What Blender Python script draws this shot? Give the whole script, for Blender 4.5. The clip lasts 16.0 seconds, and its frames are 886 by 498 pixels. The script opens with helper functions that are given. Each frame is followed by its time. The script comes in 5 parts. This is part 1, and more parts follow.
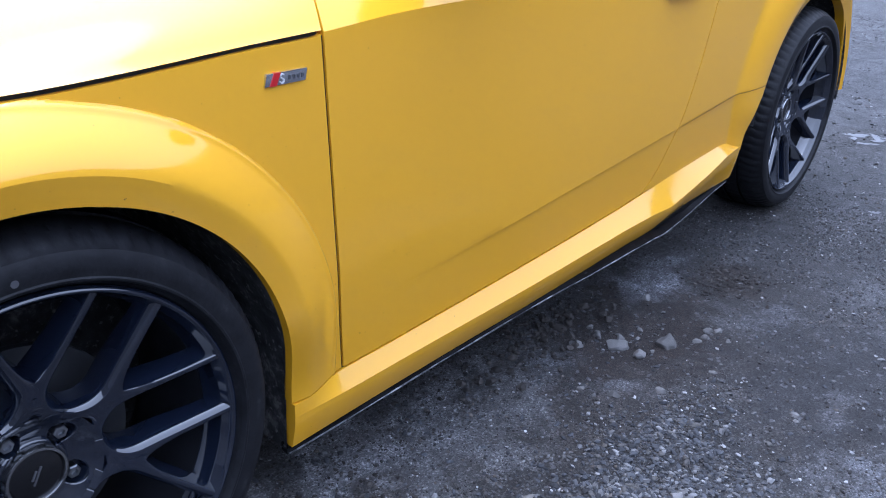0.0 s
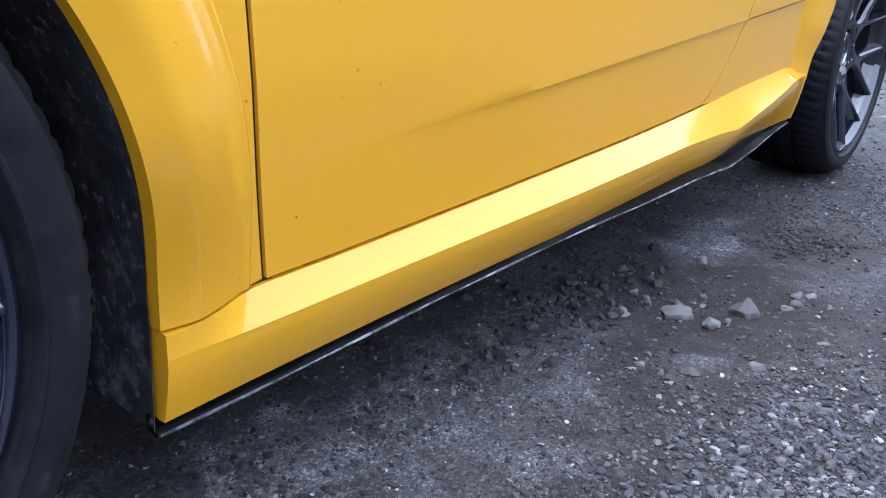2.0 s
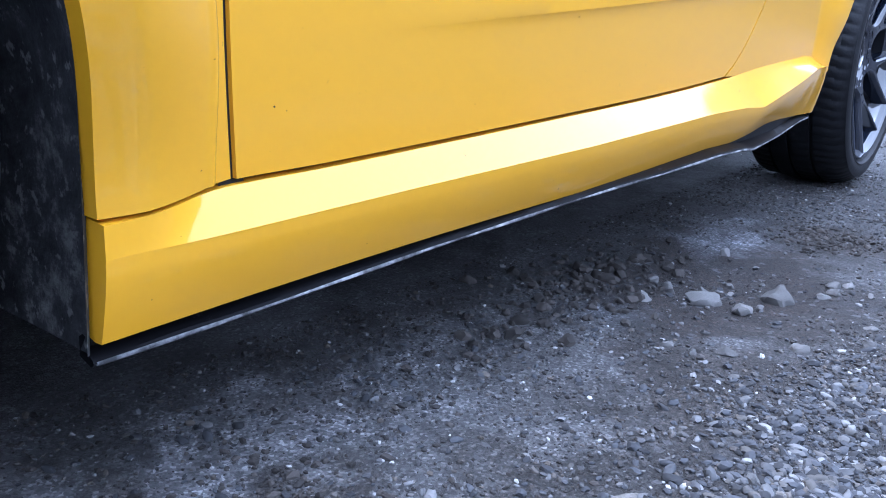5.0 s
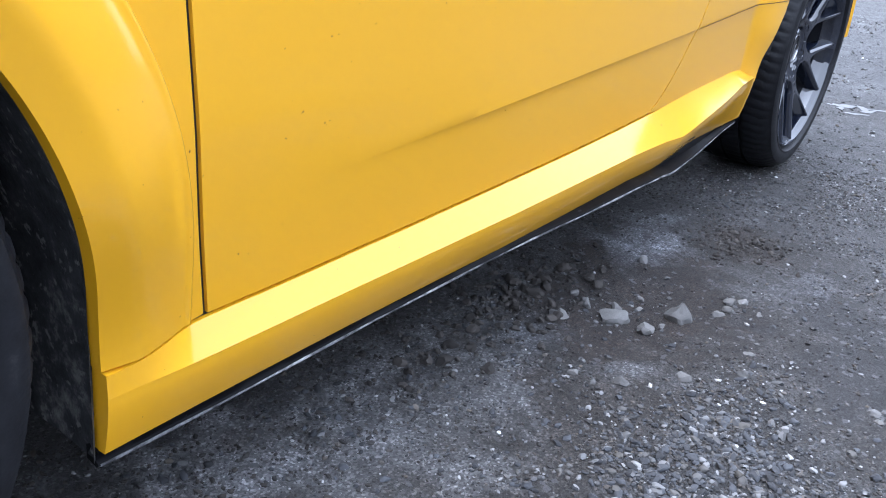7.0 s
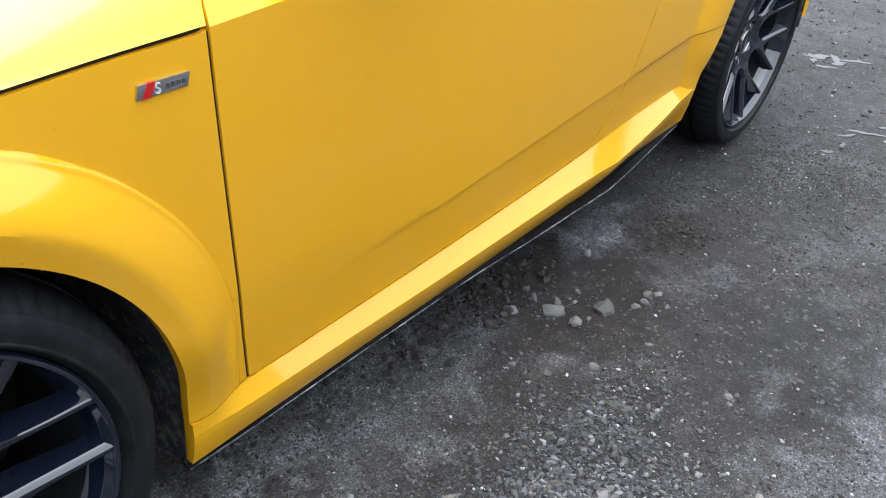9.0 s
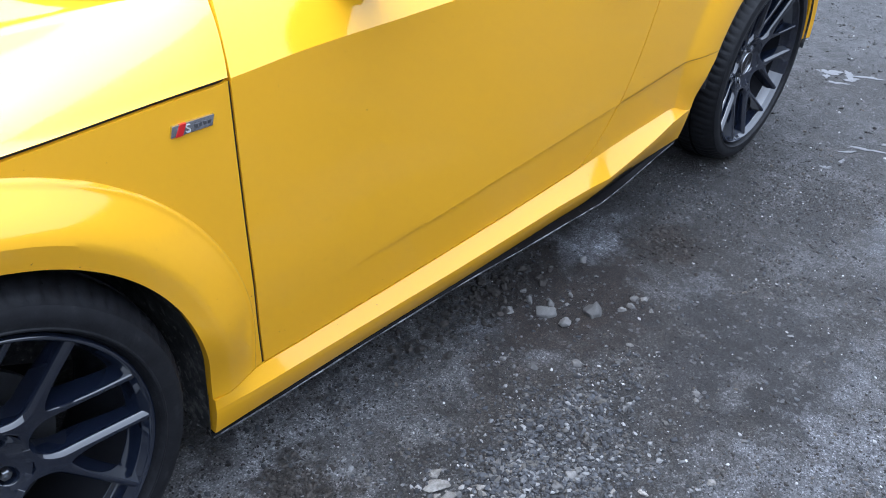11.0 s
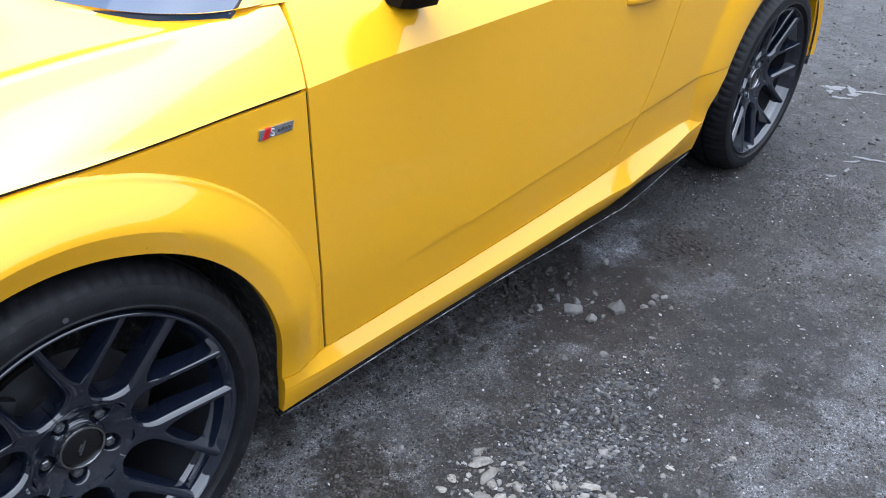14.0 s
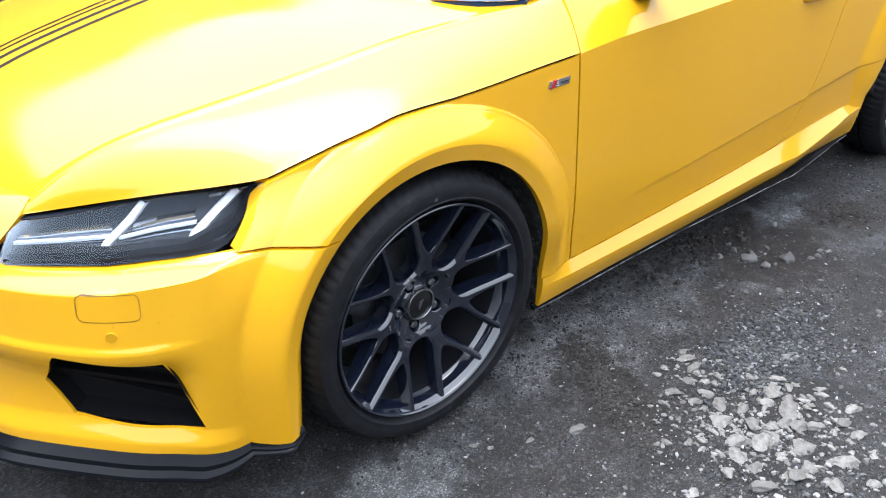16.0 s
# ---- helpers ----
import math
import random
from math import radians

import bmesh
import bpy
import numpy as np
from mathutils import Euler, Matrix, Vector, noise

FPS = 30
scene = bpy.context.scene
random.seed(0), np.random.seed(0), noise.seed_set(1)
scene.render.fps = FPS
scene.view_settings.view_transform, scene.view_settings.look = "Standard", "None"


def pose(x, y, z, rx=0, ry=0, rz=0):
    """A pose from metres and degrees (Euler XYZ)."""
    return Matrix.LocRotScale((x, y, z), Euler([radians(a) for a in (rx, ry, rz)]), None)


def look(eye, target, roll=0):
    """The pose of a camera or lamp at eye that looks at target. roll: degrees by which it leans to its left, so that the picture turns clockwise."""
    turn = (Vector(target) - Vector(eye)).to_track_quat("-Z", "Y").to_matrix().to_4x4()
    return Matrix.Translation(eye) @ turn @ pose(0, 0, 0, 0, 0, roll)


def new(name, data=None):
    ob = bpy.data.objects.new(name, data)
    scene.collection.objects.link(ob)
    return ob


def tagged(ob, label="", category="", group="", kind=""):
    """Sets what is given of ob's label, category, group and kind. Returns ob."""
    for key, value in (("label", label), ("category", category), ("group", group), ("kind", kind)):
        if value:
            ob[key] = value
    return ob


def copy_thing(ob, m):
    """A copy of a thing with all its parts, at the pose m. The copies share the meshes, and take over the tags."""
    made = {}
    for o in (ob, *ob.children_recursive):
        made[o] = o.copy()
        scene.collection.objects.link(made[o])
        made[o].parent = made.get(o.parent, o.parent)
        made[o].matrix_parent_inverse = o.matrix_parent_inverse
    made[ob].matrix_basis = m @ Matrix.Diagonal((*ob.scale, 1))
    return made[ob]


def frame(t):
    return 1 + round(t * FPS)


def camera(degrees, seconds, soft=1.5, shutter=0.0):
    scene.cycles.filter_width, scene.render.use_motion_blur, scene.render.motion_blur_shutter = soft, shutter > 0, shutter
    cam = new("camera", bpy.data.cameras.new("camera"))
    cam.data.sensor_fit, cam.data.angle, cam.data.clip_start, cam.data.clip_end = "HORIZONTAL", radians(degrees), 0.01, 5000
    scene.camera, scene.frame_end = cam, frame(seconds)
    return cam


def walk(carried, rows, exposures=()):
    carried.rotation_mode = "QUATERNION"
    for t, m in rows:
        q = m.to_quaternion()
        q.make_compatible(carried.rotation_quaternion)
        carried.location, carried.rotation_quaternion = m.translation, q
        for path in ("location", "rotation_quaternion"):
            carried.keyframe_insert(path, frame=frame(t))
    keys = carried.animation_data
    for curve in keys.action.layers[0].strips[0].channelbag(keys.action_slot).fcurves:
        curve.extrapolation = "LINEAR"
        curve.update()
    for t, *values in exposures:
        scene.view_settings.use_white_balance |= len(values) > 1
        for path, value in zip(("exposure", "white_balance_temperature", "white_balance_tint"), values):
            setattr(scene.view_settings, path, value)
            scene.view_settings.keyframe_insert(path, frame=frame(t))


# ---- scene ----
cam = camera(54.7, 16.0, soft=1.0, shutter=0.15)
PATH = [
    (0, (-0.333, -0.841, 1.028), (1.074, 0.318, 0.206), 2.2),
    (0.5, (-0.213, -0.718, 0.934), (1.211, 0.409, 0.097), 2.4),
    (1, (-0.109, -0.641, 0.82), (1.331, 0.473, -0.008), 2.8),
    (1.5, (-0.043, -0.565, 0.698), (1.432, 0.542, -0.075), 3.1),
    (2, (0.019, -0.513, 0.563), (1.521, 0.617, -0.12), 2.9),
    (2.5, (0.078, -0.47, 0.454), (1.581, 0.698, -0.16), 3.4),
    (3, (0.102, -0.446, 0.401), (1.61, 0.749, -0.144), 3.3),
    (3.5, (0.105, -0.444, 0.39), (1.637, 0.737, -0.119), 3.2),
    (4, (0.099, -0.446, 0.389), (1.64, 0.723, -0.121), 3.2),
    (6.5, (0.071, -0.488, 0.548), (1.602, 0.578, -0.174), 5.1),
    (7, (0.031, -0.521, 0.659), (1.559, 0.498, -0.134), 6.2),
    (7.5, (-0.018, -0.557, 0.8), (1.487, 0.429, -0.072), 6.5),
    (8, (-0.062, -0.595, 0.939), (1.402, 0.359, -0.035), 6.6),
    (8.5, (-0.1, -0.67, 1.069), (1.312, 0.288, 0.026), 5.8),
    (9, (-0.138, -0.744, 1.151), (1.234, 0.232, 0.071), 5.2),
    (11.5, (-0.217, -0.938, 1.311), (1.077, 0.125, 0.218), 4.4),
    (12, (-0.217, -0.939, 1.314), (1.077, 0.129, 0.225), 4.1),
    (12.5, (-0.213, -0.943, 1.318), (1.075, 0.135, 0.232), 3.7),
    (13, (-0.218, -0.956, 1.329), (1.069, 0.123, 0.243), 3.9),
    (13.5, (-0.27, -0.985, 1.335), (1.028, 0.098, 0.266), 4.2),
    (14, (-0.394, -0.979, 1.338), (0.915, 0.107, 0.287), 3.7),
    (14.5, (-0.549, -0.981, 1.349), (0.746, 0.138, 0.312), 2.2),
    (15, (-0.703, -1.019, 1.366), (0.556, 0.162, 0.356), 1.3),
    (15.5, (-0.867, -1.108, 1.371), (0.345, 0.135, 0.379), 1.0),
    (16, (-1.032, -1.17, 1.387), (0.125, 0.126, 0.397), 0.4),
]
EXPOSURES = [(0, 1.24, 5000, 18), (0.5, 1.31, 4900, 16), (1, 1.43, 4950, 16), (1.5, 1.58, 5000, 15), (2, 1.73, 5300, 16), (2.5, 1.97, 5050, 16), (3, 2.18, 4720, 19), (3.5, 2.15, 4720, 19), (4, 2.13, 4720, 19), (6.5, 1.96, 5250, 12), (7, 1.90, 5450, 13), (7.5, 1.54, 5850, 11), (8, 1.53, 6050, 8), (9, 1.43, 6150, 9), (11.5, 1.36, 5350, 10), (12, 1.36, 5450, 10), (13, 1.38, 5700, 9), (14, 1.38, 5750, 10), (15, 1.40, 6250, 11), (15.5, 1.43, 6350, 11), (16, 1.52, 6000, 10)]
walk(cam, [(t, look(eye, target, roll)) for t, eye, target, roll in PATH], EXPOSURES)

# ---- world and light: a bright overcast sky ----
world = bpy.data.worlds.new("overcast_sky")
scene.world = world
world.use_nodes = True
wn, wl = world.node_tree.nodes, world.node_tree.links
wn.clear()
sky = wn.new("ShaderNodeTexSky")
sky.sky_type, sky.sun_disc = "NISHITA", False
sky.sun_elevation, sky.sun_rotation = radians(78), radians(12)
sky.air_density, sky.dust_density, sky.ozone_density = 1.0, 9.0, 1.0
hue = wn.new("ShaderNodeHueSaturation")
hue.inputs["Saturation"].default_value = 0.35
grey = wn.new("ShaderNodeMix")
grey.data_type = "RGBA"
grey.inputs["Factor"].default_value = 0.86
grey.inputs["B"].default_value = (6.6, 6.9, 7.4, 1)
bg = wn.new("ShaderNodeBackground")
bg.inputs["Strength"].default_value = 0.152
wo = wn.new("ShaderNodeOutputWorld")
wl.new(sky.outputs[0], hue.inputs["Color"])
wl.new(hue.outputs[0], grey.inputs["A"])
# an overcast sky is brighter overhead than at the horizon
dome = wn.new("ShaderNodeTexCoord")
height = wn.new("ShaderNodeSeparateXYZ")
wl.new(dome.outputs["Generated"], height.inputs[0])
lift = wn.new("ShaderNodeMapRange")
wl.new(height.outputs["Z"], lift.inputs["Value"])
lift.inputs["To Min"].default_value, lift.inputs["To Max"].default_value = 0.84, 1.10
shade = wn.new("ShaderNodeVectorMath")
shade.operation = "SCALE"
wl.new(grey.outputs["Result"], shade.inputs[0])
# and brighter where the sun stands behind the cloud
toward = wn.new("ShaderNodeVectorMath")
toward.operation = "DOT_PRODUCT"
wl.new(dome.outputs["Generated"], toward.inputs[0])
toward.inputs[1].default_value = (math.cos(radians(46)) * math.sin(radians(-12)), math.cos(radians(46)) * math.cos(radians(-12)), math.sin(radians(46)))
glow = wn.new("ShaderNodeMapRange")
glow.interpolation_type = "SMOOTHSTEP"
wl.new(toward.outputs["Value"], glow.inputs["Value"])
for key, v in (("From Min", 0.12), ("From Max", 1.0), ("To Min", 1.0), ("To Max", 1.82)):
    glow.inputs[key].default_value = v
both = wn.new("ShaderNodeMath")
both.operation = "MULTIPLY"
wl.new(lift.outputs[0], both.inputs[0])
wl.new(glow.outputs[0], both.inputs[1])
wl.new(both.outputs[0], shade.inputs["Scale"])
wl.new(shade.outputs[0], bg.inputs["Color"])
wl.new(bg.outputs[0], wo.inputs[0])

sun = new("sun", bpy.data.lights.new("sun", "SUN"))
sun.data.energy, sun.data.angle, sun.data.color = 0.7, radians(45), (1.0, 0.97, 0.93)
sun.matrix_world = look((10 * math.cos(radians(78)) * math.sin(radians(12)), 10 * math.cos(radians(78)) * math.cos(radians(12)), 10 * math.sin(radians(78))), (0, 0, 0))


# ---- materials ----
def material(name, color, rough=0.5, metal=0.0, **more):
    m = bpy.data.materials.new(name)
    m.use_nodes = True
    b = m.node_tree.nodes["Principled BSDF"]
    b.inputs["Base Color"].default_value = (*color, 1)
    b.inputs["Roughness"].default_value = rough
    b.inputs["Metallic"].default_value = metal
    for key, value in more.items():
        b.inputs[key.replace("_", " ")].default_value = value
    return m


def node(m, kind, **values):
    n = m.node_tree.nodes.new(kind)
    for key, value in values.items():
        n.inputs[key.replace("_", " ")].default_value = value
    return n


def bsdf(m):
    return m.node_tree.nodes["Principled BSDF"]


def link(m, a, b):
    m.node_tree.links.new(a, b)


def ramp(m, source, stops):
    r = m.node_tree.nodes.new("ShaderNodeValToRGB")
    while len(r.color_ramp.elements) < len(stops):
        r.color_ramp.elements.new(0.5)
    for e, (p, c) in zip(r.color_ramp.elements, stops):
        e.position, e.color = p, (*c, 1) if len(c) == 3 else c
    link(m, source, r.inputs[0])
    return r


def noise_tex(m, scale, detail=4.0, rough=0.55, distortion=0.0):
    co = m.node_tree.nodes.new("ShaderNodeTexCoord")
    n = node(m, "ShaderNodeTexNoise", Scale=scale, Detail=detail, Roughness=rough, Distortion=distortion)
    link(m, co.outputs["Object"], n.inputs["Vector"])
    return n


def bump(m, height, strength, distance):
    b = node(m, "ShaderNodeBump", Strength=strength, Distance=distance)
    link(m, height, b.inputs["Height"])
    link(m, b.outputs[0], bsdf(m).inputs["Normal"])
    return b


def mixed(m, factor, a, b):
    x = m.node_tree.nodes.new("ShaderNodeMix")
    x.data_type = "RGBA"
    for value, slot in ((factor, x.inputs["Factor"]), (a, x.inputs["A"]), (b, x.inputs["B"])):
        if isinstance(value, (tuple, float, int)):
            slot.default_value = (*value, 1) if isinstance(value, tuple) else value
        else:
            link(m, value, slot)
    return x.outputs["Result"]


YELLOW = (0.74, 0.378, 0.006)
PAINT = material("yellow_paint", YELLOW, 0.42, 0.0, Coat_Weight=1.0, Coat_Roughness=0.03, Coat_IOR=1.58, Specular_IOR_Level=0.05)
# A few dark specks, and a film of dust on the lacquer.
specks = ramp(PAINT, noise_tex(PAINT, 190, 2, 0.5).outputs[0], [(0.765, (0, 0, 0)), (0.785, (1, 1, 1))])
dusty = mixed(PAINT, specks.outputs[0], YELLOW, (0.16, 0.08, 0.02))
link(PAINT, dusty, bsdf(PAINT).inputs["Base Color"])
coat_rough = ramp(PAINT, noise_tex(PAINT, 5.0, 8, 0.65).outputs[0], [(0.35, (0.06,) * 3), (0.75, (0.15,) * 3)])
link(PAINT, coat_rough.outputs[0], bsdf(PAINT).inputs["Coat Roughness"])

RUBBER = material("tyre_rubber", (0.018, 0.018, 0.019), 0.45, 0.0, Specular_IOR_Level=0.18)
wear = ramp(RUBBER, noise_tex(RUBBER, 34, 8, 0.74).outputs[0], [(0.38, (0.009, 0.0092, 0.0108)), (0.60, (0.015, 0.0156, 0.018)), (0.74, (0.040, 0.040, 0.041))])
link(RUBBER, wear.outputs[0], bsdf(RUBBER).inputs["Base Color"])
bump(RUBBER, noise_tex(RUBBER, 160, 3).outputs[0], 0.25, 0.002)

RIM = material("black_wheel_paint", (0.0075, 0.0105, 0.0200), 0.35, 0.0, Coat_Weight=1.0, Coat_Roughness=0.035, Coat_IOR=1.9, Specular_IOR_Level=0.0)
BARREL = material("satin_black", (0.015, 0.016, 0.020), 0.42, 0.0, Specular_IOR_Level=0.3)
CAP = material("cap_black", (0.006, 0.006, 0.007), 0.25)
BOLT = material("bolt_steel", (0.30, 0.31, 0.33), 0.38, 1.0)
RING = material("ring_steel", (0.34, 0.345, 0.36), 0.25, 1.0)
DISC = material("brake_disc_steel", (0.075, 0.078, 0.085), 0.42, 0.7)
CHROME = material("chrome", (0.62, 0.63, 0.66), 0.14, 1.0)
RED = material("red_enamel", (0.50, 0.008, 0.012), 0.3, 0.0, Coat_Weight=0.6)
GLOSS = material("gloss_black_plastic", (0.006, 0.006, 0.007), 0.42, 0.0, Specular_IOR_Level=0.06)
scuff = ramp(GLOSS, noise_tex(GLOSS, 45, 6, 0.7).outputs[0], [(0.62, (0.006, 0.006, 0.007)), (0.74, (0.06, 0.06, 0.065))])
link(GLOSS, scuff.outputs[0], bsdf(GLOSS).inputs["Base Color"])
SCUFFED = material("scuffed_plastic", (0.2, 0.2, 0.21), 0.6)
link(SCUFFED, ramp(SCUFFED, noise_tex(SCUFFED, 26, 6, 0.7).outputs[0], [(0.40, (0.03, 0.03, 0.032)), (0.52, (0.20, 0.20, 0.21)), (0.66, (0.55, 0.55, 0.56))]).outputs[0], bsdf(SCUFFED).inputs["Base Color"])
LINER = material("wheel_arch_felt", (0.010, 0.010, 0.010), 0.92)
mud = ramp(LINER, noise_tex(LINER, 22, 8, 0.72).outputs[0], [(0.40, (0.016, 0.017, 0.020)), (0.56, (0.05, 0.051, 0.054)), (0.70, (0.24, 0.235, 0.22))])
link(LINER, mud.outputs[0], bsdf(LINER).inputs["Base Color"])
flecks = ramp(LINER, noise_tex(LINER, 85, 3, 0.6).outputs[0], [(0.60, (0, 0, 0)), (0.68, (1, 1, 1))])
link(LINER, mixed(LINER, flecks.outputs[0], mud.outputs[0], (0.20, 0.195, 0.185)), bsdf(LINER).inputs["Base Color"])
bump(LINER, noise_tex(LINER, 60, 5).outputs[0], 0.5, 0.006)
DARK = material("underbody_black", (0.008, 0.008, 0.008), 0.85)
GRILLE = material("grille_black", (0.006, 0.006, 0.007), 0.5, 0.0, Specular_IOR_Level=0.15)
GLASS = material("tinted_glass", (0.022, 0.045, 0.090), 0.03, 0.0, Specular_IOR_Level=0.28)
LENS = material("clear_lens", (1, 1, 1), 0.02)
lens_nodes = LENS.node_tree.nodes
clear, shine, bend, shell = (lens_nodes.new("ShaderNode" + k) for k in ("BsdfTransparent", "BsdfGlossy", "Fresnel", "MixShader"))
clear.inputs["Color"].default_value = (0.88, 0.91, 0.95, 1)
shine.inputs["Color"].default_value = (0.60, 0.69, 0.80, 1)
shine.inputs["Roughness"].default_value = 0.14
bend.inputs["IOR"].default_value = 1.38
link(LENS, bend.outputs[0], shell.inputs[0])
link(LENS, clear.outputs[0], shell.inputs[1])
link(LENS, shine.outputs[0], shell.inputs[2])
link(LENS, shell.outputs[0], lens_nodes["Material Output"].inputs[0])
LAMP_DARK = material("lamp_bezel", (0.016, 0.021, 0.032), 0.3)
LAMP_CHROME = material("lamp_reflector", (0.72, 0.75, 0.80), 0.18, 1.0)
LIGHT_GUIDE = material("light_guide", (0.86, 0.88, 0.92), 0.3)
SPLITTER = material("splitter_gloss", (0.006, 0.0065, 0.009), 0.2, 0.0, Specular_IOR_Level=0.12)
JOINT = material("paint_joint", (0.10, 0.045, 0.004), 0.7)
STRIPE = material("stripe_vinyl", (0.014, 0.010, 0.006), 0.5, 0.0, Specular_IOR_Level=0.15)
BADGE_GREY = material("badge_grey", (0.13, 0.13, 0.14), 0.4, 0.6)
WHITE_INK = material("white_mark", (0.55, 0.55, 0.55), 0.6)

GROUND = material("dirt_and_gravel", (0.08, 0.078, 0.075), 0.9)
g_big = noise_tex(GROUND, 1.1, 5, 0.6, 0.3)
g_fine = noise_tex(GROUND, 120, 5, 0.8)
g_co = GROUND.node_tree.nodes.new("ShaderNodeTexCoord")


def cells(scale):
    v = node(GROUND, "ShaderNodeTexVoronoi", Scale=scale)
    link(GROUND, g_co.outputs["Object"], v.inputs["Vector"])
    one = GROUND.node_tree.nodes.new("ShaderNodeSeparateColor")
    link(GROUND, v.outputs["Color"], one.inputs[0])
    return v, one


g_grit, g_pick = cells(330.0)
g_chip, g_chip_pick = cells(120.0)
g_dust = noise_tex(GROUND, 2.6, 12, 0.70, 0.15)
g_edge = noise_tex(GROUND, 7.5, 9, 0.64, 0.3)
g_edge_fine = noise_tex(GROUND, 21.0, 8, 0.66, 0.4)
base = ramp(GROUND, g_dust.outputs[0], [(0.34, (0.0175, 0.0153, 0.0138)), (0.46, (0.0278, 0.0260, 0.0250)), (0.54, (0.0375, 0.0365, 0.0365)), (0.62, (0.0535, 0.0530, 0.0545)), (0.72, (0.079, 0.0785, 0.081))])
patch = ramp(GROUND, g_big.outputs[0], [(0.40, (0.84,) * 3), (0.58, (1.12,) * 3)])
tone = GROUND.node_tree.nodes.new("ShaderNodeMix")
tone.data_type, tone.blend_type = "RGBA", "MULTIPLY"
tone.inputs["Factor"].default_value = 1.0
link(GROUND, base.outputs[0], tone.inputs["A"])
link(GROUND, patch.outputs[0], tone.inputs["B"])
grain = ramp(GROUND, g_pick.outputs[0], [(0.0, (0.42,) * 3), (0.5, (0.90,) * 3), (0.86, (1.50,) * 3), (0.97, (2.7,) * 3)])
chips = ramp(GROUND, g_chip_pick.outputs[1], [(0.955, (0, 0, 0)), (0.965, (0.7,) * 3), (1.0, (1, 1, 1))])


def spot(cx, cy, rx, ry, ragged=1.0):
    """A ragged patch of the ground round a point, as a factor."""
    tree = GROUND.node_tree
    shift = tree.nodes.new("ShaderNodeVectorMath")
    shift.operation = "SUBTRACT"
    link(GROUND, g_co.outputs["Object"], shift.inputs[0])
    shift.inputs[1].default_value = (cx, cy, 0)
    scale = tree.nodes.new("ShaderNodeVectorMath")
    scale.operation = "MULTIPLY"
    link(GROUND, shift.outputs[0], scale.inputs[0])
    scale.inputs[1].default_value = (1 / rx, 1 / ry, 0)
    far = tree.nodes.new("ShaderNodeVectorMath")
    far.operation = "LENGTH"
    link(GROUND, scale.outputs[0], far.inputs[0])
    mess = tree.nodes.new("ShaderNodeMath")
    mess.operation = "MULTIPLY_ADD"
    link(GROUND, (g_edge if rx > 0.13 else g_edge_fine).outputs[0], mess.inputs[0])
    mess.inputs[1].default_value = ragged * 2.2
    link(GROUND, far.outputs["Value"], mess.inputs[2])
    rng = tree.nodes.new("ShaderNodeMapRange")
    link(GROUND, mess.outputs[0], rng.inputs["Value"])
    for key, v in (("From Min", 1.20 + ragged * 1.1), ("From Max", (0.70 if rx > 0.13 else 0.45) + ragged * 1.1), ("To Min", 0.0), ("To Max", 1.0)):
        rng.inputs[key].default_value = v
    return rng.outputs[0]


worn = tone.outputs["Result"]
SPOTS = (
    # dry dust under the car, its colour adjusted for the shade there; the yard beyond
    ((1.0, 0.27, 1.5, 0.22), (0.075, 0.073, 0.071)),
    ((4.6, 0.0, 1.7, 1.4), (0.040, 0.0385, 0.0385)),
    # worn pale and dark places along the car
    # the first: pale dust, its colour lifted further to offset the car's shade
    ((0.58, 0.02, 0.46, 0.16), (0.225, 0.219, 0.216)),
    ((0.80, -0.04, 0.27, 0.14), (0.118, 0.115, 0.112)),
    ((1.66, 0.06, 0.16, 0.095), (0.175, 0.175, 0.182)),
    ((1.82, -0.09, 0.12, 0.10), (0.0195, 0.0133, 0.0098)),
    ((1.36, -0.06, 0.30, 0.22), (0.0225, 0.0152, 0.0110)),
    ((1.15, 0.04, 0.07, 0.055), (0.098, 0.098, 0.102)),
    ((1.46, -0.51, 0.31, 0.23), (0.024, 0.0226, 0.0226)),
    ((1.70, -0.267, 0.09, 0.055), (0.085, 0.085, 0.089)),
    ((1.02, -0.17, 0.20, 0.085), (0.046, 0.040, 0.035)),
    ((0.91, -0.36, 0.19, 0.12), (0.022, 0.0205, 0.020)),
    ((1.55, -0.85, 0.34, 0.15), (0.115, 0.115, 0.119)),
    ((1.15, -0.67, 0.17, 0.085), (0.108, 0.108, 0.111)),
    ((1.39, -0.527, 0.09, 0.030), (0.072, 0.070, 0.070)),
    ((1.17, -0.565, 0.10, 0.03), (0.085, 0.083, 0.083)),
    # by the front wheel
    ((0.15, -0.22, 0.26, 0.20), (0.048, 0.044, 0.041)),
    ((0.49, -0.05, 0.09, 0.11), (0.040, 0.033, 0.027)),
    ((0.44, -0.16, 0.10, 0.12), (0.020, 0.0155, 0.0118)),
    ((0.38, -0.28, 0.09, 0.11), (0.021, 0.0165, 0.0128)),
    ((0.22, 0.01, 0.06, 0.05), (0.100, 0.099, 0.098)),
    ((0.58, -0.50, 0.28, 0.25), (0.033, 0.0300, 0.0280)),
    ((0.83, -0.57, 0.10, 0.07), (0.030, 0.0285, 0.028)),
    ((-0.20, -0.07, 0.19, 0.09), (0.17, 0.169, 0.168)),
    # behind the car
    ((2.4, -0.34, 0.25, 0.10), (0.032, 0.030, 0.0285)),
    ((2.5, -0.56, 0.30, 0.06), (0.100, 0.101, 0.105)),
    ((3.45, 0.0, 0.35, 0.20), (0.026, 0.023, 0.021)),
    ((3.1, -0.05, 0.35, 0.12), (0.036, 0.034, 0.033)),
)
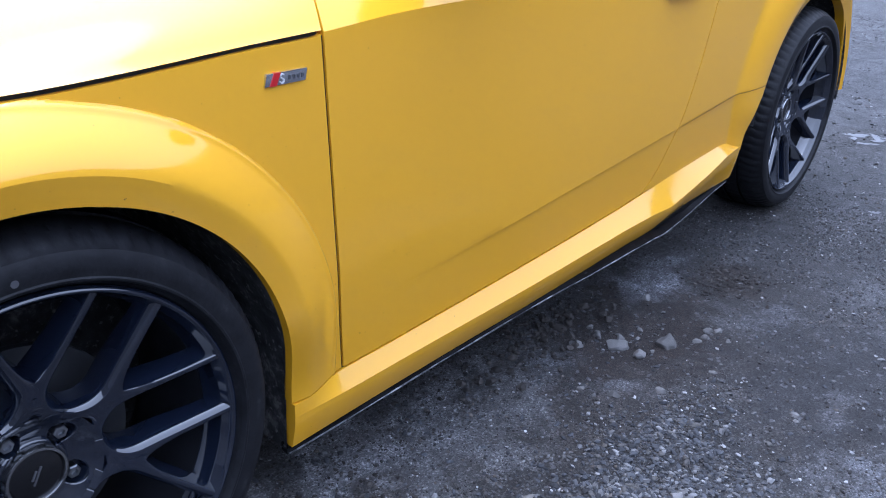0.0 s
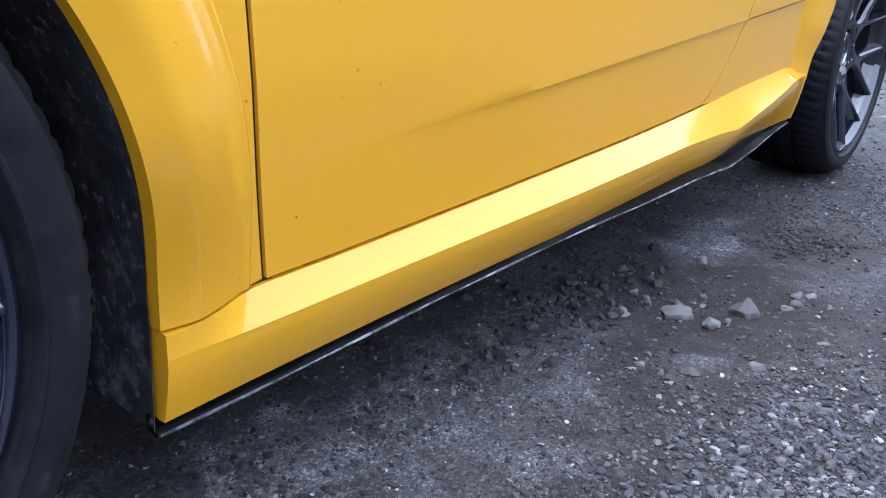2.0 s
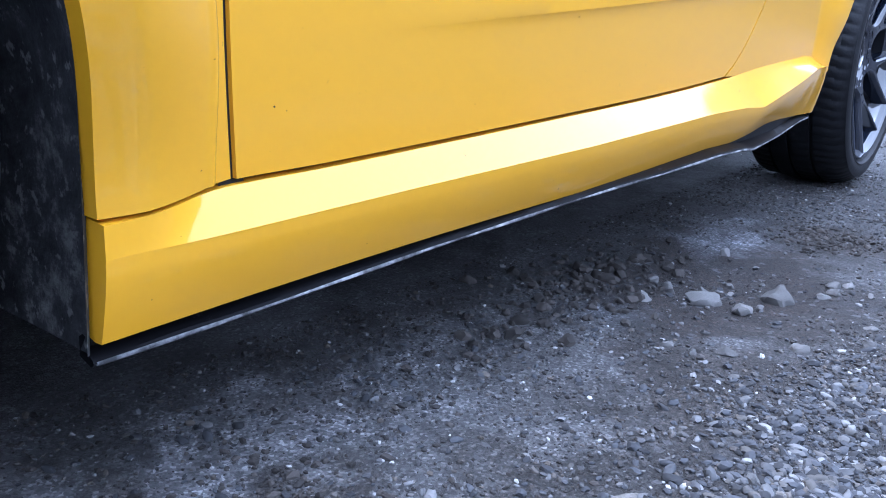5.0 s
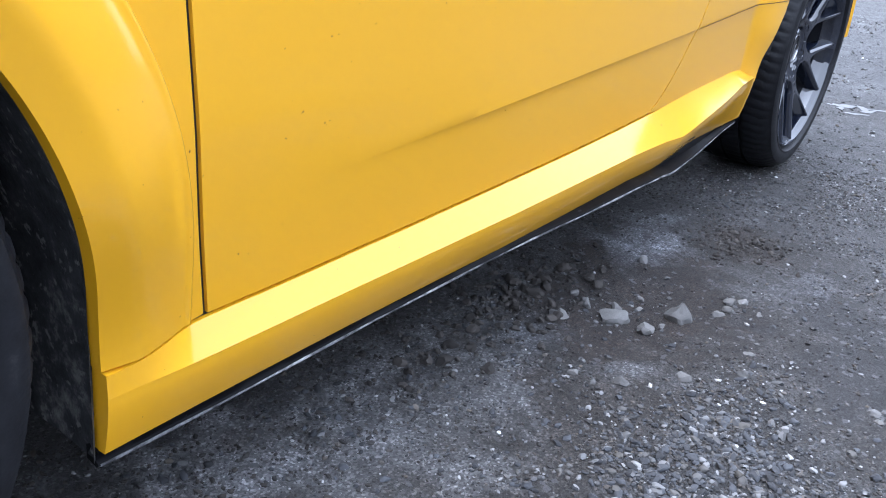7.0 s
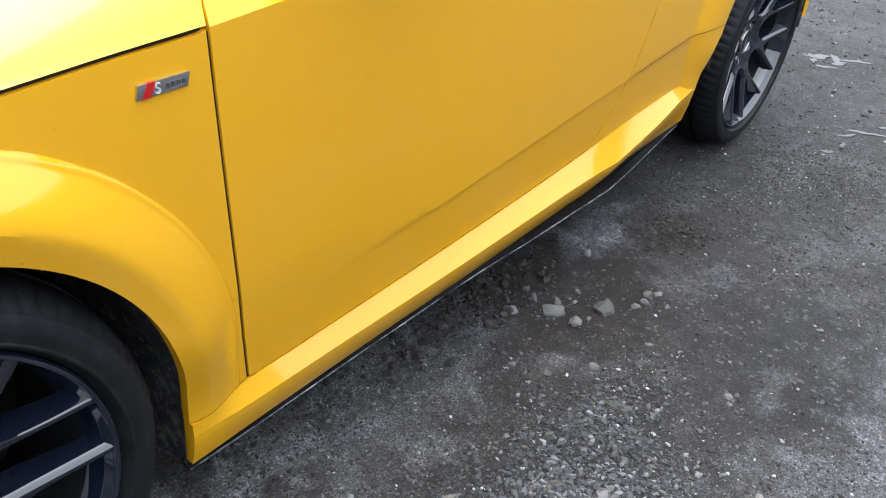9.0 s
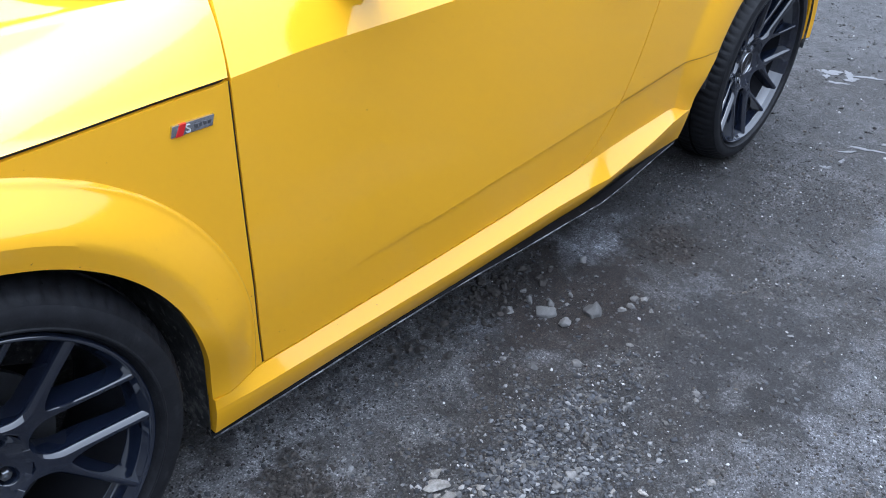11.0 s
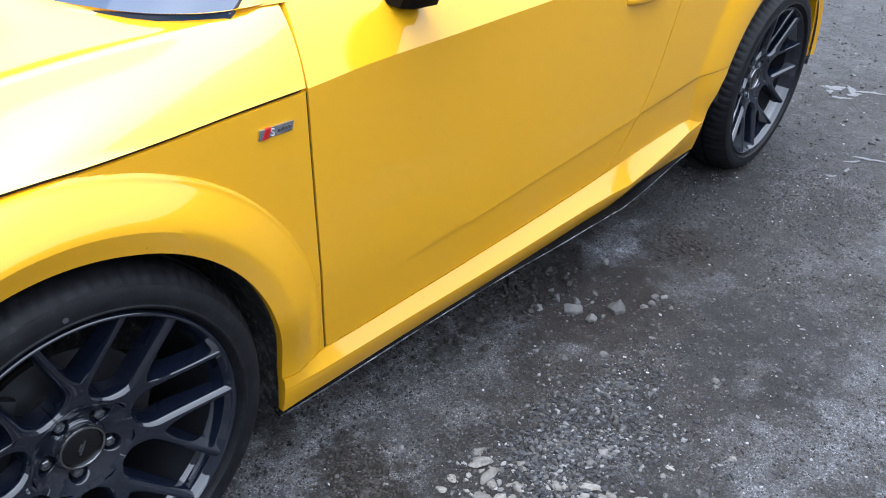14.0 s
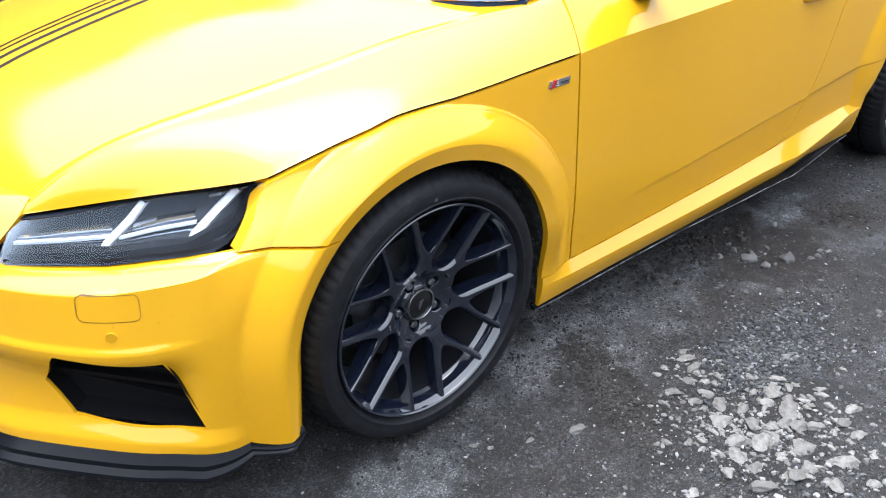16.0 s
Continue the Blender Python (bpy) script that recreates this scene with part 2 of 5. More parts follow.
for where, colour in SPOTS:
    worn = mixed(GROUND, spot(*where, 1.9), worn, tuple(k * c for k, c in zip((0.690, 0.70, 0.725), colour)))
grained = GROUND.node_tree.nodes.new("ShaderNodeMix")
grained.data_type, grained.blend_type = "RGBA", "MULTIPLY"
grained.inputs["Factor"].default_value = 1.0
mottle = GROUND.node_tree.nodes.new("ShaderNodeMix")
mottle.data_type, mottle.blend_type = "RGBA", "MULTIPLY"
mottle.inputs["Factor"].default_value = 1.0
g_patchy = noise_tex(GROUND, 11.0, 9, 0.68, 0.2)
link(GROUND, worn, mottle.inputs["A"])
link(GROUND, ramp(GROUND, g_patchy.outputs[0], [(0.36, (0.54, 0.50, 0.46)), (0.50, (0.93, 0.92, 0.91)), (0.63, (1.50, 1.50, 1.51))]).outputs[0], mottle.inputs["B"])
link(GROUND, mottle.outputs["Result"], grained.inputs["A"])
link(GROUND, grain.outputs[0], grained.inputs["B"])
col = mixed(GROUND, chips.outputs[0], grained.outputs["Result"], (0.085, 0.085, 0.088))
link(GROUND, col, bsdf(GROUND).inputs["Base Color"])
wet = ramp(GROUND, g_big.outputs[0], [(0.34, (0.52,) * 3), (0.5, (0.70,) * 3)])
link(GROUND, wet.outputs[0], bsdf(GROUND).inputs["Roughness"])
grit_sum = GROUND.node_tree.nodes.new("ShaderNodeMath")
grit_sum.operation = "ADD"
link(GROUND, g_fine.outputs[0], grit_sum.inputs[0])
link(GROUND, noise_tex(GROUND, 420, 3, 0.7).outputs[0], grit_sum.inputs[1])
bump(GROUND, grit_sum.outputs[0], 1.0, 0.006)


def stone_material(name, dark, light, per_island):
    m = material(name, light, 0.88)
    n = ramp(m, noise_tex(m, 70, 6, 0.7).outputs[0], [(0.3, (0.72,) * 3), (0.7, (1.1,) * 3)])
    src = m.node_tree.nodes.new("ShaderNodeNewGeometry").outputs["Random Per Island"] if per_island else m.node_tree.nodes.new("ShaderNodeObjectInfo").outputs["Random"]
    r = ramp(m, src, [(0.0, dark), (0.6, tuple((a + b) / 2 for a, b in zip(dark, light))), (1.0, light)])
    x = m.node_tree.nodes.new("ShaderNodeMix")
    x.data_type, x.blend_type = "RGBA", "MULTIPLY"
    x.inputs["Factor"].default_value = 1.0
    link(m, r.outputs[0], x.inputs["A"])
    link(m, n.outputs[0], x.inputs["B"])
    link(m, x.outputs["Result"], bsdf(m).inputs["Base Color"])
    bump(m, noise_tex(m, 130, 4).outputs[0], 0.4, 0.002)
    return m


PALE_STONE = stone_material("pale_limestone", (0.15, 0.143, 0.132), (0.30, 0.287, 0.266), False)
grime = ramp(PALE_STONE, noise_tex(PALE_STONE, 1.6, 6, 0.7).outputs[0], [(0.40, (0, 0, 0)), (0.62, (0.75,) * 3)])
clean = bsdf(PALE_STONE).inputs["Base Color"].links[0].from_socket
link(PALE_STONE, mixed(PALE_STONE, grime.outputs[0], clean, (0.085, 0.076, 0.066)), bsdf(PALE_STONE).inputs["Base Color"])
GREY_STONE = stone_material("grey_stone", (0.075, 0.073, 0.071), (0.17, 0.164, 0.158), False)


def many_coloured(m, stops):
    """Chips of several stones: slate, tan, pale."""
    r = [n for n in m.node_tree.nodes if n.type == "VALTORGB"][-1].color_ramp
    while len(r.elements) < len(stops):
        r.elements.new(0.5)
    for e, (p, c) in zip(r.elements, stops):
        e.position, e.color = p, (*c, 1)
    return m


GRAVEL = many_coloured(stone_material("loose_gravel", (0.024, 0.023, 0.023), (0.19, 0.188, 0.187), True), [(0.0, (0.016, 0.014, 0.013)), (0.36, (0.034, 0.031, 0.029)), (0.62, (0.060, 0.060, 0.064)), (0.76, (0.094, 0.080, 0.064)), (0.87, (0.110, 0.110, 0.114)), (0.95, (0.19, 0.189, 0.188)), (1.0, (0.44, 0.437, 0.43))])
BED = many_coloured(stone_material("gravel_bed_stone", (0.026, 0.024, 0.023), (0.160, 0.158, 0.156), True), [(0.0, (0.014, 0.014, 0.015)), (0.30, (0.031, 0.032, 0.036)), (0.62, (0.055, 0.058, 0.065)), (0.80, (0.068, 0.063, 0.056)), (0.92, (0.105, 0.106, 0.109)), (1.0, (0.21, 0.208, 0.205))])
PUDDLE = material("puddle_water", (0.060, 0.060, 0.062), 0.30, 0.0, Specular_IOR_Level=0.45)
bump(PUDDLE, noise_tex(PUDDLE, 40, 4, 0.7).outputs[0], 0.18, 0.004)
WALL = material("yard_wall_render", (0.22, 0.21, 0.20), 0.9)
link(WALL, ramp(WALL, noise_tex(WALL, 0.8, 6, 0.6).outputs[0], [(0.3, (0.08, 0.077, 0.073)), (0.7, (0.15, 0.144, 0.138))]).outputs[0], bsdf(WALL).inputs["Base Color"])


# ---- mesh helpers ----
CL = 0.908  # the car's centre line


def mesh_object(name, verts, faces, mat, parent=None, label="", sharp=35, flip=False):
    me = bpy.data.meshes.new(name)
    me.from_pydata([tuple(v) for v in verts], [], [tuple(f) for f in faces])
    bm = bmesh.new()
    bm.from_mesh(me)
    bmesh.ops.remove_doubles(bm, verts=bm.verts, dist=1e-5)
    bmesh.ops.dissolve_degenerate(bm, edges=bm.edges, dist=1e-6)
    if flip:
        bmesh.ops.reverse_faces(bm, faces=bm.faces)
    bm.to_mesh(me)
    bm.free()
    return finish(name, me, mat, parent, label, sharp)


def finish(name, me, mat, parent=None, label="", sharp=35):
    for p in me.polygons:
        p.use_smooth = True
    me.set_sharp_from_angle(angle=radians(sharp))
    for m in mat if isinstance(mat, (list, tuple)) else (mat,):
        me.materials.append(m)
    ob = new(name, me)
    if parent:
        ob.parent = parent
    if label:
        ob["label"] = label
    return ob


def part(name, bm, mat, parent, label="", sharp=35):
    me = bpy.data.meshes.new(name)
    bm.to_mesh(me)
    bm.free()
    return finish(name, me, mat, parent, label, sharp)


def grid_faces(rows, cols, closed=False):
    out = []
    for i in range(rows - 1):
        for j in range(cols - (0 if closed else 1)):
            k = (j + 1) % cols
            out.append((i * cols + j, i * cols + k, (i + 1) * cols + k, (i + 1) * cols + j))
    return out


def thick_grid(P, depth):
    """A sheet of points (rows, cols, 3) with its border turned inwards by the vector depth."""
    rows, cols = P.shape[:2]
    verts, faces = [tuple(p) for p in P.reshape(-1, 3)], grid_faces(rows, cols)
    rim = [(0, j) for j in range(cols)] + [(i, cols - 1) for i in range(1, rows)] + [(rows - 1, j) for j in range(cols - 2, -1, -1)] + [(i, 0) for i in range(rows - 2, 0, -1)]
    n = len(verts)
    for i, j in rim:
        verts.append(tuple(P[i, j] + np.array(depth(P[i, j]) if callable(depth) else depth)))
    for k, (i, j) in enumerate(rim):
        k2 = (k + 1) % len(rim)
        i2, j2 = rim[k2]
        faces.append((i2 * cols + j2, i * cols + j, n + k, n + k2))
    return verts, faces


def both_sides(ob, name=None):
    """The mirror image of a part on the car's other side."""
    me = ob.data.copy()
    flat = np.empty(len(me.vertices) * 3)
    me.vertices.foreach_get("co", flat)
    flat = flat.reshape(-1, 3)
    flat[:, 1] = 2 * CL - flat[:, 1]
    me.vertices.foreach_set("co", flat.ravel())
    me.flip_normals()
    twin = new(name or ob.name.split(".")[0], me)
    twin.parent = ob.parent
    if "label" in ob:
        twin["label"] = ob["label"]
    return twin


def box_bm(x0, x1, y0, y1, z0, z1, bevel=0.0):
    bm = bmesh.new()
    bmesh.ops.create_cube(bm, size=1, matrix=Matrix.LocRotScale(((x0 + x1) / 2, (y0 + y1) / 2, (z0 + z1) / 2), None, (x1 - x0, y1 - y0, z1 - z0)))
    if bevel:
        bmesh.ops.bevel(bm, geom=bm.edges, offset=bevel, segments=2, affect="EDGES", profile=0.6)
    return bm


def lathe(profile, n=96, centre=(0, 0, 0)):
    """Revolves (radius, y) about the y axis."""
    th = np.linspace(0, 2 * np.pi, n, endpoint=False)
    verts = [(centre[0] + r * math.cos(a), centre[1] + y, centre[2] + r * math.sin(a)) for r, y in profile for a in th]
    return verts, grid_faces(len(profile), n, True)


def spline(xs, ys):
    """A smooth curve through points (Catmull-Rom slopes, limited)."""
    xs, ys = np.array(xs, float), np.array(ys, float)
    d = np.diff(ys) / np.diff(xs)
    m = np.r_[d[0], (d[:-1] + d[1:]) / 2, d[-1]]

    def at(x):
        x = np.clip(x, xs[0], xs[-1])
        k = np.clip(np.searchsorted(xs, x, side="right") - 1, 0, len(xs) - 2)
        h = xs[k + 1] - xs[k]
        t = (x - xs[k]) / h
        return (2 * t**3 - 3 * t**2 + 1) * ys[k] + (t**3 - 2 * t**2 + t) * h * m[k] + (-2 * t**3 + 3 * t**2) * ys[k + 1] + (t**3 - t**2) * h * m[k + 1]

    return at


def broken(xs, ys):
    """A line with slightly rounded kinks at its points."""
    return lambda x: (np.interp(np.asarray(x) - 0.008, xs, ys) + np.interp(x, xs, ys) + np.interp(np.asarray(x) + 0.008, xs, ys)) / 3


def smooth(a, b, x):
    t = np.clip((x - a) / (b - a), 0, 1)
    return t * t * (3 - 2 * t)


# ---- the car's outer skin, as y over (x, z); the front axle is at x = 0 ----
AXLE = 0.33
REAR = 2.505
shoulder_z = spline([-0.40, -0.318, -0.277, -0.176, -0.118, -0.055, 0.026, 0.082, 0.175, 0.345, 0.469, 0.611, 0.835, 1.07, 1.6, 2.1, 2.6, 3.3],
                    [0.675, 0.709, 0.725, 0.755, 0.770, 0.785, 0.791, 0.792, 0.796, 0.806, 0.811, 0.822, 0.829, 0.837, 0.852, 0.866, 0.870, 0.85])
shoulder_y = spline([-0.40, -0.318, -0.277, -0.176, -0.055, 0.05, 0.2, 0.47, 0.9, 1.6, 2.1, 2.6, 2.9, 3.1, 3.3],
                    [0.17, 0.125, 0.110, 0.087, 0.066, 0.056, 0.051, 0.049, 0.046, 0.046, 0.05, 0.06, 0.09, 0.15, 0.30])
crease_z = spline([0.3, 0.6, 1.62, 3.3], [0.345, 0.370, 0.449, 0.57])
# Plan of the nose: low down, and at the headlamps.
NOSE_S = np.array([-1.3, -1.0, -0.86, -0.72, -0.57, -0.45, -0.33, -0.2, 0.1, 0.5])
NOSE_LX = np.array([-0.885, -0.86, -0.79, -0.67, -0.55, -0.45, -0.33, -0.2, 0.1, 0.5])
NOSE_LY = np.array([0.908, 0.60, 0.36, 0.185, 0.108, 0.078, 0.062, 0.056, 0.05, 0.05])
NOSE_TX = np.array([-0.75, -0.72, -0.65, -0.55, -0.45, -0.36, -0.307, -0.2, 0.1, 0.5])
NOSE_TY = np.array([0.908, 0.62, 0.45, 0.35, 0.255, 0.165, 0.117, 0.09, 0.052, 0.049])
nlx, nly, ntx, nty = (spline(NOSE_S, v) for v in (NOSE_LX, NOSE_LY, NOSE_TX, NOSE_TY))
S_FINE = np.linspace(-1.3, 0.5, 400)


def nose(s, z):
    w = smooth(0.46, 0.70, z)
    return nlx(s) * (1 - w) + ntx(s) * w, nly(s) * (1 - w) + nty(s) * w


def base_y(x, z):
    if x < -0.1:
        xs, ys = nose(S_FINE, z)
        front = float(np.interp(x, xs, ys))
        if x < -0.2:
            return front
        k = (x + 0.2) / 0.1
    else:
        front, k = 0.0, 1.0
    zc, zs, ys = crease_z(x), shoulder_z(x), shoulder_y(x)
    t = (z - zc) / (zs - zc)
    if t >= 0:
        side = 0.031 + (ys - 0.031) * max(t, 0) ** 1.7
    else:
        u = (zc - z) / (zc - 0.25)
        side = 0.031 + 0.0027 * (1 - math.exp(-(zc - z) / 0.006)) + 0.011 * u
    soft = 0.033 + ((ys - 0.033) * ((z - 0.45) / (zs - 0.45)) ** 2 if z > 0.45 else 0.014 * ((0.45 - z) / 0.195) ** 1.3)
    f = float(smooth(0.58, 1.0, x))
    if x > 2.87:
        side += 0.95 * (x - 2.87) / (1 + 1.2 * (x - 2.87))
    side = side * f + soft * (1 - f)
    return front * (1 - k) + side * k


def arch_radii(dx, dz):
    r = math.hypot(dx, dz)
    back = max(0.0, min(1.0, (dx / max(r, 1e-6) - 0.3) / 0.7))
    ahead = max(0.0, min(1.0, (-dx / max(r, 1e-6) - 0.1) / 0.6))
    return 0.354 + 0.009 * back, 0.390 + 0.006 * back, 0.460 + 0.018 * back - 0.008 * ahead


def front_flare(x, z, y, soft=False):
    dx, dz = x, max(z - AXLE, 0.0) if x > 0 else z - AXLE
    if x <= 0 and dz < 0:
        dz *= 0.35
    r = math.hypot(dx, dz)
    re, ri, rc = arch_radii(dx, dz)
    low = float(smooth(0.44, 0.25, z)) if x > 0 else 0.0
    lip = -0.002 + 0.034 * low
    re, ri = re + 0.018 * low, ri + 0.016 * low
    # towards the nose the crease stands proud of the panel that turns away behind it
    front = float(smooth(0.05, -0.22, x)) * float(smooth(-0.01, 0.075, shoulder_z(x) - z))
    top = min(y, 0.062 + 0.028 * float(smooth(-0.30, -0.16, x)))
    reach = 0.130
    if r >= rc:
        if front > 0 and r < rc + reach:
            return y + (top - y) * front * (1 - (r - rc) / reach) ** 1.7
        return y
    y = y + (top - y) * front
    if r >= ri:
        u = (rc - r) / (rc - ri)
        k = u * u * (3 - 2 * u) if soft else 1 - (1 - u) ** 1.4
        return y + (lip - y) * k - 0.0026 * (1 - front) * math.exp(-(((u - 0.05) / 0.055) ** 2))
    return lip + (0.007 + 0.005 * float(smooth(0.12, -0.15, x))) * min(1.2, (ri - r) / (ri - re))


def rear_flare(x, z, y):
    dx, dz = x - REAR, max(z - AXLE, 0.0)
    r = math.hypot(dx, dz)
    re, ri, rc = 0.383, 0.424, 0.527 + 0.036 * float(smooth(0.34, 0.50, z)) - 0.10 * float(smooth(0.1, 0.35, dx))
    if r >= rc:
        return y
    lip = 0.006 + 0.013 * float(smooth(0.43, 0.33, z)) * float(dx < 0) + 0.014 * float(smooth(0.22, 0.40, dx))
    if r >= ri:
        u = (rc - r) / (rc - ri)
        return y + (lip - y) * (1 - (1 - u) ** 2.0)
    return lip + 0.014 * min(1.2, (ri - r) / (ri - re))


def skin(x, z):
    y = base_y(x, z)
    if x < 0.6:
        return front_flare(x, z, y)
    if x > 1.8:
        return rear_flare(x, z, y)
    return y


car = tagged(new("car"), "yellow sports coupe with black alloy wheels parked on gravel", "car", kind="thing")
car.location = (0, 0, 0)

# ---- front wing ----
door_front_x = spline([0.25, 0.265, 0.36, 0.46, 0.57, 0.70, 0.812, 0.83], [0.4985, 0.4965, 0.486, 0.479, 0.4735, 0.4707, 0.4712, 0.4718])
sill_z = spline([0.30, 0.378, 0.42, 0.479, 0.593, 0.728, 0.947, 1.251, 1.488, 1.65, 1.82, 1.975, 2.06], [0.250, 0.252, 0.255, 0.261, 0.264, 0.269, 0.278, 0.291, 0.306, 0.320, 0.331, 0.340, 0.316])


def resample(points, n):
    p = np.array(points, float)
    d = np.r_[0, np.cumsum(np.hypot(*np.diff(p, axis=0).T))]
    t = np.linspace(0, d[-1], n)
    return np.stack([np.interp(t, d, p[:, 0]), np.interp(t, d, p[:, 1])], 1)


def wing():
    gap = 0.0036
    n1, n2, n3 = 40, 70, 14
    zz = np.linspace(0.2660, 0.8085, n1)
    rear_edge = [(door_front_x(z) - gap, z) for z in zz]
    xx = np.linspace(0.468, -0.316, n2)
    top = [(x, float(shoulder_z(x)) - 0.0042) for x in xx]
    lamp = resample([(-0.316, 0.709), (-0.357, 0.652), (-0.405, 0.602)], n3)
    outer = np.array(rear_edge + top[1:] + list(lamp[1:]))
    n = len(outer)
    a_out = np.unwrap(np.arctan2(outer[:, 1] - AXLE, outer[:, 0]))
    a0, a1 = math.atan2(0.2545 - AXLE, 0.381), math.atan2(0.601 - AXLE, -0.2293)
    a_in = a0 + (a1 - a0) * (a_out - a_out[0]) / (a_out[-1] - a_out[0])
    bands = [(0, 1, 4), (1, 2, 22), (2, 3, 14)]
    rows = []
    for band, (i, j, m) in enumerate(bands):
        for q in range(m + (band == 2)):
            rows.append((band, 1 - (1 - q / m) ** 2.0 if band == 1 else q / m))
    P = np.zeros((len(rows), n, 3))
    for c in range(n):
        ro = math.hypot(outer[c, 0], outer[c, 1] - AXLE)
        for k, (band, f) in enumerate(rows):
            ang = a_in[c]
            dx, dz = math.cos(ang), math.sin(ang)
            re, ri, rc = arch_radii(dx, max(dz, 0) if dx > 0 else dz)
            if dx > 0:
                low = float(smooth(0.44, 0.25, AXLE + re * dz))
                re, ri = re + 0.018 * low, ri + 0.016 * low
                if dz < 0:
                    re, ri, rc = re / dx, ri / dx, rc / dx
            rc = min(rc, ro - 0.003)
            ri = min(ri, rc - 0.004)
            r = [re + (ri - re) * f, ri + (rc - ri) * f, rc + (ro - rc) * f][band]
            g = (r - re) / (ro - re)
            ang = a_in[c] + (a_out[c] - a_in[c]) * g
            x, z = r * math.cos(ang), AXLE + r * math.sin(ang)
            P[k, c] = (x, front_flare(x, z, base_y(x, z)), z)
    verts, faces = thick_grid(P, lambda p: (0, 0.016 if math.hypot(p[0], p[2] - AXLE) < 0.402 else 0.03, 0))
    return mesh_object("front_wing", verts, faces, PAINT, car, sharp=24)


front_wing = wing()
both_sides(front_wing)

# ---- door ----
door_rear_x = spline([0.290, 0.304, 0.312, 0.328, 0.346, 0.362, 0.404, 0.449, 0.50, 0.588, 0.70, 0.80, 0.95], [1.425, 1.470, 1.495, 1.522, 1.543, 1.560, 1.594, 1.624, 1.655, 1.698, 1.745, 1.785, 1.86])


def door():
    gap = 0.002
    cols, r1, r2 = 90, 18, 34
    P = []
    for q in list(0.999 * (1 - (1 - np.linspace(0, 1, r1)) ** 2.2)) + list(1 + np.linspace(0, 1, r2)):
        row = []
        for c in range(cols):
            f = c / (cols - 1)
            z = 0.5
            for _ in range(12):
                x = door_front_x(z) + gap + (door_rear_x(z) - gap - door_front_x(z) - gap) * f
                zb, zc, zs = sill_z(x) + 0.003, crease_z(x), shoulder_z(x)
                z = zb + (zc - zb) * q if q < 1 else zc + (zs - zc) * (q - 1)
            row.append((x, base_y(x, z), z))
        P.append(row)
    # Above the shoulder the panel folds in towards the window.
    for q in np.linspace(0.06, 1, 14):
        row = []
        for c in range(cols):
            f = c / (cols - 1)
            x0 = P[r1 + r2 - 1][c][0]
            ys, zs = shoulder_y(x0), shoulder_z(x0)
            x = x0 + 0.047 * q * (1 - f) + 0.06 * q * f
            b = [(ys, zs), (ys + 0.050, zs + 0.064), (ys + 0.110, zs + 0.110)]
            y, z = ((1 - q) ** 2 * b[0][i] + 2 * q * (1 - q) * b[1][i] + q * q * b[2][i] for i in (0, 1))
            row.append((x, y, z))
        P.append(row)
    verts, faces = thick_grid(np.array(P), (0, 0.035, 0))
    return mesh_object("door", verts, faces, PAINT, car, sharp=24)


door_panel = door()
both_sides(door_panel)


# ---- rear quarter panel with the rear arch ----
def quarter():
    gap = 0.002
    zz = np.linspace(0.3085, 0.853, 50)
    front = [(float(door_rear_x(z)) + gap, z) for z in zz]
    top = [(x, float(shoulder_z(x))) for x in np.linspace(front[-1][0], 3.27, 70)]
    tail = [(3.27, z) for z in np.linspace(0.85, 0.345, 20)]
    outer = np.array(front + top[1:] + tail[1:])
    n = len(outer)
    arc = [(REAR + 0.383 * math.cos(a), AXLE + 0.383 * math.sin(a)) for a in np.radians(np.linspace(152, 4, 60))]
    inner = resample([(2.044, 0.304), (2.053, 0.36), (2.080, 0.43), (2.122, 0.485)] + arc + [(2.889, 0.335)], n)
    # keep the join between arch and door edge even
    t = np.linspace(0, 1, n)
    cut = len(front) / n
    warp = np.where(t < cut, t / cut * 0.33, 0.33 + (t - cut) / (1 - cut) * 0.67)
    inner = np.stack([np.interp(warp, t, inner[:, i]) for i in (0, 1)], 1)
    rows = [(0, q / 4) for q in range(4)] + [(1, q / 12) for q in range(12)] + [(2, q / 16) for q in range(17)]
    P = np.zeros((len(rows) + 14, n, 3))
    for c in range(n):
        p, o = inner[c], outer[c]
        d = o - p
        L = np.hypot(*d)

        def reach(rad):
            w = p - (REAR, AXLE)
            b, k = w @ d / L, w @ w - rad * rad
            q = b * b - k
            return max(0.0, -b + math.sqrt(q)) if q > 0 else 0.0

        rc = min(max(reach(0.560), 0.03), L - 0.004)
        ri = min(max(reach(0.424), 0.018), rc - 0.01)
        for k, (band, f) in enumerate(rows):
            e = [ri * f, ri + (rc - ri) * f, rc + (L - rc) * f][band]
            x, z = p + d * e / L
            P[k, c] = (x, rear_flare(x, z, base_y(x, z)), z)
        x0 = o[0]
        ys, zs = P[len(rows) - 1, c, 1], o[1]
        up = 1.0 if len(front) - 1 <= c < len(front) + len(top) else 0.0
        for k, q in enumerate(np.linspace(0.06, 1, 14)):
            b = [(ys, zs), (ys + 0.050, zs + 0.064), (ys + 0.110, zs + 0.110)]
            y, z = ((1 - q) ** 2 * b[0][i] + 2 * q * (1 - q) * b[1][i] + q * q * b[2][i] for i in (0, 1))
            P[len(rows) + k, c] = (x0 + 0.06 * q * float(smooth(3.2, 1.8, x0)), y, z) if up else (x0, ys + 0.02 * q, zs)
    verts, faces = thick_grid(P, (0, 0.03, 0))
    return mesh_object("rear_quarter_panel", verts, faces, PAINT, car, sharp=24)


quarter_panel = quarter()
both_sides(quarter_panel)

